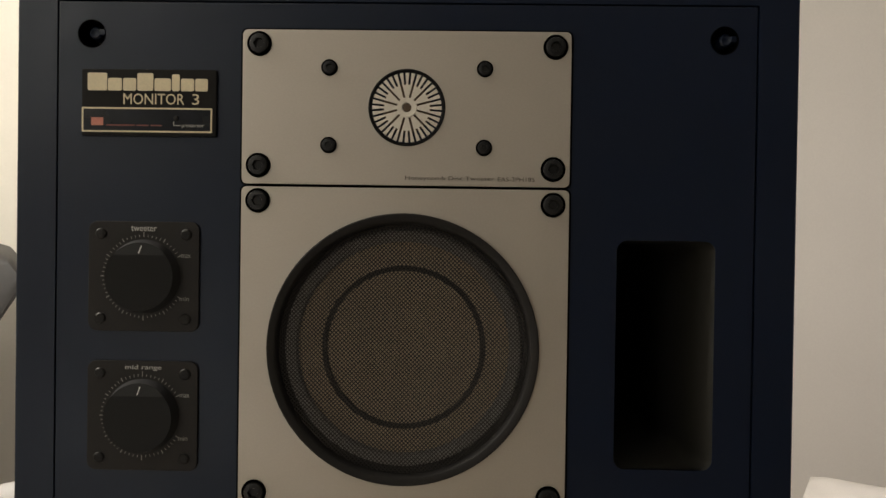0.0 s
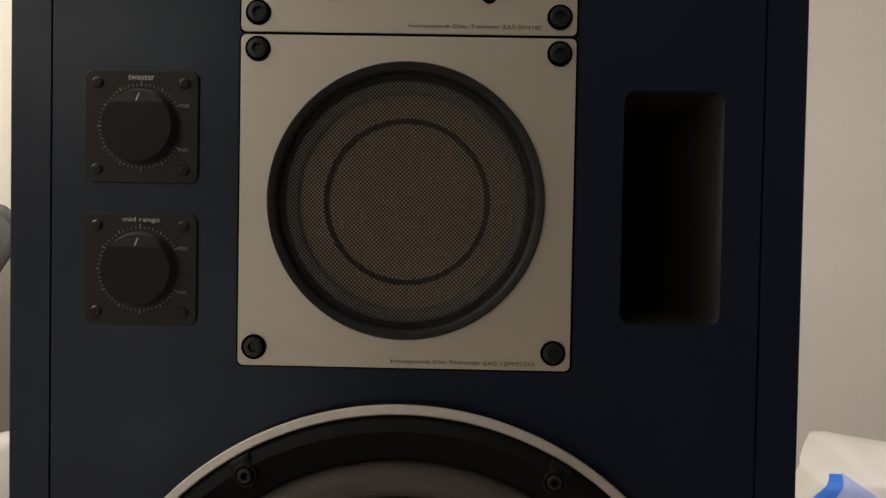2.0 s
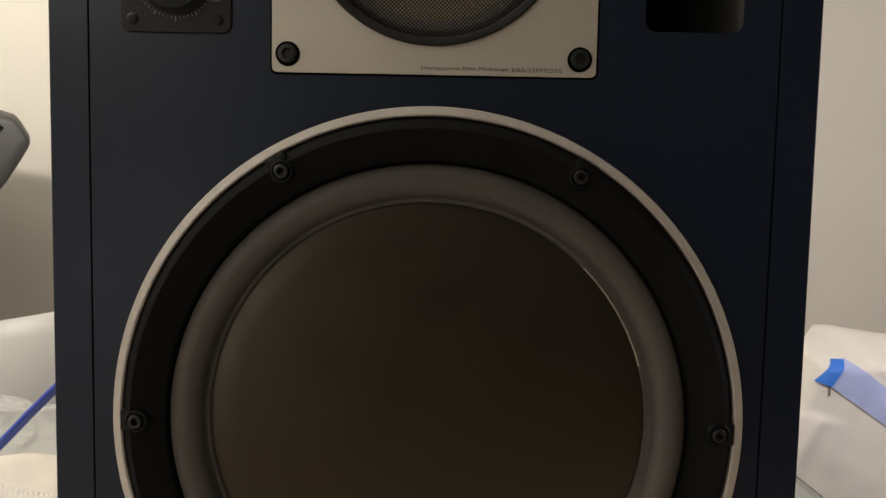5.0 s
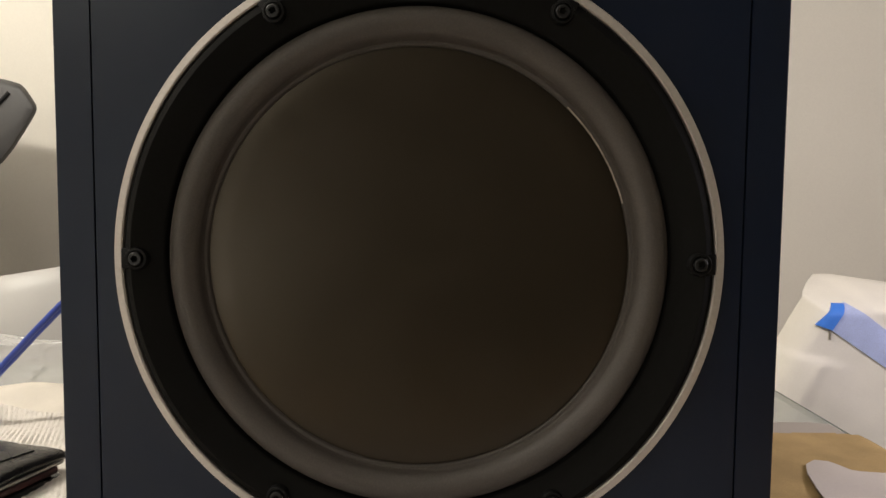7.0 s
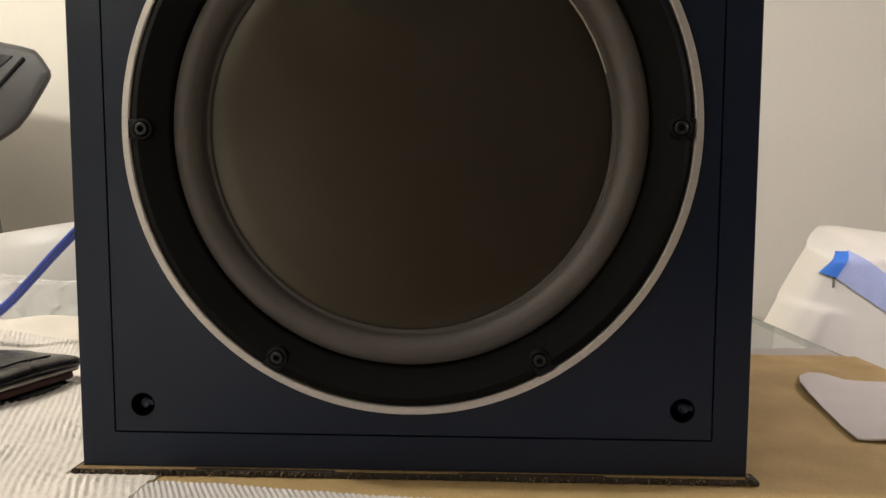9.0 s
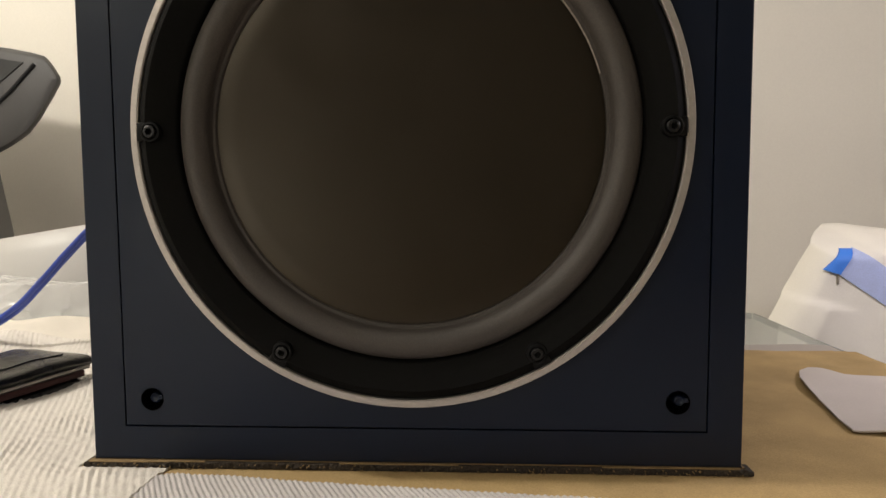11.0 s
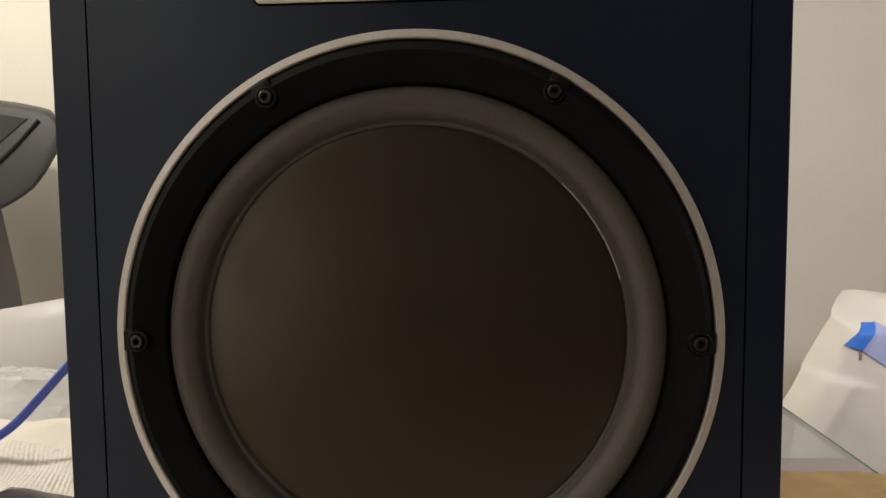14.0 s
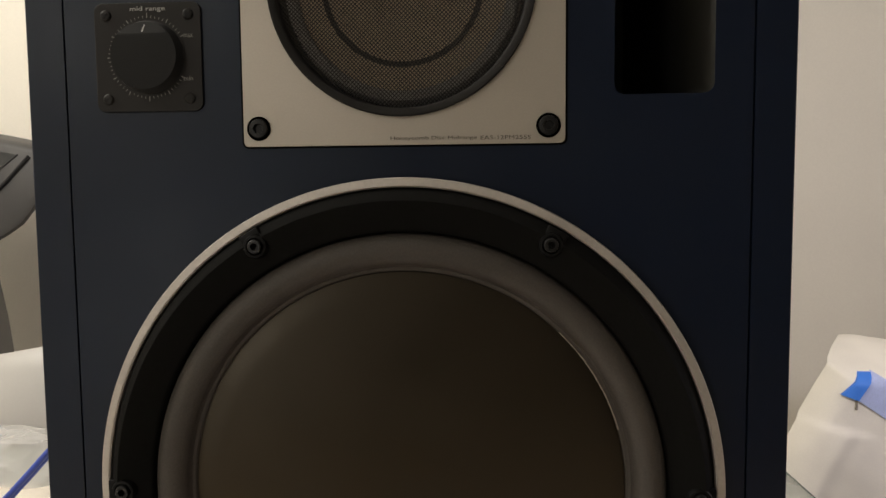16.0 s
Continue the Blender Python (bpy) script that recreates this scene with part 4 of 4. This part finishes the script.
# treadmill
tm = thing("treadmill", "folded-out treadmill with a charcoal plastic console", "treadmill", (-1.25, 1.12, 0))
OUT = [(-0.874, 1.187), (-0.884, 1.205), (-0.900, 1.228), (-0.914, 1.240), (-1.013, 1.260), (-1.42, 1.31), (-1.47, 1.27), (-1.45, 1.06), (-1.30, 0.965), (-1.14, 0.980), (-1.028, 1.026), (-0.985, 1.048), (-0.942, 1.078), (-0.880, 1.170)]


def inset(pts, d):
    """The outline moved inwards by d (its points run counter-clockwise)."""
    out = []
    for i, (x, z) in enumerate(pts):
        (xa, za), (xb, zb) = pts[i - 1], pts[(i + 1) % len(pts)]
        tx, tz = xb - xa, zb - za
        n = math.hypot(tx, tz)
        out.append((x - tz / n * d, z + tx / n * d))
    return out


def chaikin(pts, times=2):
    for _ in range(times):
        out = []
        for i, (x, z) in enumerate(pts):
            xb, zb = pts[(i + 1) % len(pts)]
            out += [(0.75 * x + 0.25 * xb, 0.75 * z + 0.25 * zb), (0.25 * x + 0.75 * xb, 0.25 * z + 0.75 * zb)]
        pts = out
    return pts


bm = bmesh.new()
OUT = chaikin(OUT, 1)
rings = []
for y, d in ((1.20, 0.012), (1.19, 0.002), (1.085, 0.0), (1.068, 0.002), (1.059, 0.007), (1.055, 0.015)):
    k = 1.0 + 0.66 * max(0.0, y - 1.06)
    rings.append([bm.verts.new((0.04 + (x - 0.04) * k, y, 0.953 + (z - 0.953) * k)) for x, z in inset(OUT, d)])
for a, b in zip(rings, rings[1:]):
    for i in range(len(OUT)):
        j = (i + 1) % len(OUT)
        bm.faces.new((a[i], a[j], b[j], b[i]))
bm.faces.new(rings[0])
bm.faces.new(rings[-1])
con = part("console", bm, M["grey_plastic"], tm, "charcoal plastic console", True)
bm = bmesh.new()
INS = [(-0.955, 1.222), (-1.035, 1.236), (-1.36, 1.272), (-1.38, 1.14), (-1.16, 1.105), (-1.06, 1.142)]
plate(bm, INS, [], 1.0525, 1.056)
part("display_panel", bm, M["dark_plastic"], tm, "darker recessed display panel")
bm = bmesh.new()
tube(bm, [(-0.930, 1.0535, 1.218), (-0.950, 1.0535, 1.198), (-1.00, 1.0535, 1.150), (-1.06, 1.0535, 1.112), (-1.2, 1.0535, 1.09)], 0.0042, 8)
part("panel_groove", bm, M["groove"], tm, "dark curved groove", True)
bm = bmesh.new()
vs = []
for z, x0, x1 in ((0.06, -1.30, -0.95), (0.55, -1.36, -1.045), (0.85, -1.40, -1.088), (1.06, -1.43, -1.120)):
    vs.append([bm.verts.new(p) for p in ((x0, 1.10, z), (x1, 1.10, z), (x1, 1.18, z), (x0, 1.18, z))])
for a, b in zip(vs, vs[1:]):
    for k in range(4):
        bm.faces.new((a[k], a[(k + 1) % 4], b[(k + 1) % 4], b[k]))
bm.faces.new(vs[0]); bm.faces.new(vs[-1])
bmesh.ops.bevel(bm, geom=[e for e in bm.edges if abs(e.verts[0].co.z - e.verts[1].co.z) > 0.1], offset=0.01, segments=2, affect="EDGES")
part("upright", bm, M["upright_grey"], tm, "", True)
part("deck", box(bmesh.new(), (-1.75, 0.98, 0.0), (-0.86, 1.38, 0.10), 0.015), M["grey_plastic"], tm, "", True)

# foam-wrapped parcel
pc = thing("wrapped_parcel", "tall parcel wrapped in white foam sheet with blue tape", "parcel", (0.85, 0.9, 0))


def step(a, b, v):
    t = max(0.0, min(1.0, (v - a) / (b - a)))
    return t * t * (3 - 2 * t)


def parcel_left(z):
    return float(np.interp(z, (0, 0.55, 0.7, 0.76, 0.8, 0.83, 0.845, 0.858, 0.868, 0.8725), (0.47, 0.475, 0.5373, 0.5696, 0.5911, 0.6072, 0.6153, 0.6418, 0.6739, 0.6919)))


def parcel_top(x):
    return 0.8725 - 0.10 * max(0.0, x - 0.69) - 0.010 * max(0.0, (0.72 - x) / 0.05) ** 2


def parcel_front(x, z):
    """How far back the soft front lies: its top leans back, its edges are round, with one flap and soft creases."""
    top = 0.13 * max(0.0, 1 - max(0.0, parcel_top(max(x, 0.69)) - z) / 0.055) ** 1.7
    y = 0.745 + max(top, 0.040 * max(0.0, 1 - (x - parcel_left(z)) / 0.045) ** 2)
    lip = 0.752 - 0.22 * (x - 0.57)
    y -= 0.007 * step(0.006, -0.008, z - lip) * step(0.70, 0.62, x)
    ridge = (x - 0.625) + 0.45 * (0.742 - z)
    y -= 0.004 * math.exp(-(ridge / 0.016) ** 2) * step(0.75, 0.72, z) - 0.003 * math.exp(-((ridge + 0.036) / 0.018) ** 2) * step(0.755, 0.70, z)
    y += 0.006 * math.exp(-((x - 0.70 - 0.8 * (0.84 - z)) / 0.018) ** 2) * step(0.72, 0.80, z)
    y += 0.0035 * noise_at(x, z, 3.0, 11) + 0.0008 * noise_at(x, z, 8.0, 34)
    return y


bm = bmesh.new()
nu, nt = 90, 110
front, back = [], []
for j in range(nt + 1):
    t = (j / nt) ** 0.55
    rf, rb = [], []
    for i in range(nu + 1):
        u = (i / nu) ** 1.4
        z = t * parcel_top(0.690 + 0.51 * u)
        x = parcel_left(z) + (1.20 - parcel_left(z)) * u
        rf.append(bm.verts.new((x, parcel_front(x, z), z)))
        rb.append(bm.verts.new((x + 0.17 * (1 - u), 0.965, z * 0.945)))
    front.append(rf)
    back.append(rb)
for some in (front, back):
    for a, b in zip(some, some[1:]):
        for i in range(nu):
            bm.faces.new((a[i], a[i + 1], b[i + 1], b[i]))
for j in range(nt):
    for i in (0, nu):
        bm.faces.new((front[j][i], front[j + 1][i], back[j + 1][i], back[j][i]))
for i in range(nu):
    for j in (0, nt):
        bm.faces.new((front[j][i], front[j][i + 1], back[j][i + 1], back[j][i]))
foam = part("foam_wrap", bm, M["parcel"], pc)
foam.data.shade_smooth()


def on_parcel(name, quad, lift, mat, label, nu=14, nv=6):
    """A thin strip that follows the parcel's front: quad gives its corners (x, z)."""
    bm = bmesh.new()
    rows = []
    for j in range(nv + 1):
        row = []
        for i in range(nu + 1):
            u, v = i / nu, j / nv
            x, z = ((1 - v) * ((1 - u) * quad[0][k] + u * quad[1][k]) + v * ((1 - u) * quad[3][k] + u * quad[2][k]) for k in (0, 1))
            row.append(bm.verts.new((x, parcel_front(x, z) - lift, z)))
        rows.append(row)
    for a, b in zip(rows, rows[1:]):
        for i in range(nu):
            bm.faces.new((a[i], a[i + 1], b[i + 1], b[i]))
    r = bmesh.ops.extrude_edge_only(bm, edges=[e for e in bm.edges if e.is_boundary])
    for v in r["geom"]:
        if isinstance(v, bmesh.types.BMVert):
            v.co.y += lift
    return part(name, bm, mat, pc, label, True)


on_parcel("pale_tape", [(0.642, 0.789), (0.852, 0.647), (0.876, 0.690), (0.670, 0.834)], 0.0030, M["tape_pale"], "pale blue tape band", 28, 8)
on_parcel("blue_tape", [(0.618, 0.797), (0.642, 0.789), (0.668, 0.832), (0.649, 0.832)], 0.0050, M["tape"], "bright blue end of masking tape")
on_parcel("twist_tie", [(0.6390, 0.7730), (0.6418, 0.7730), (0.6418, 0.7900), (0.6390, 0.7900)], 0.0025, M["twig"], "", 3, 4)
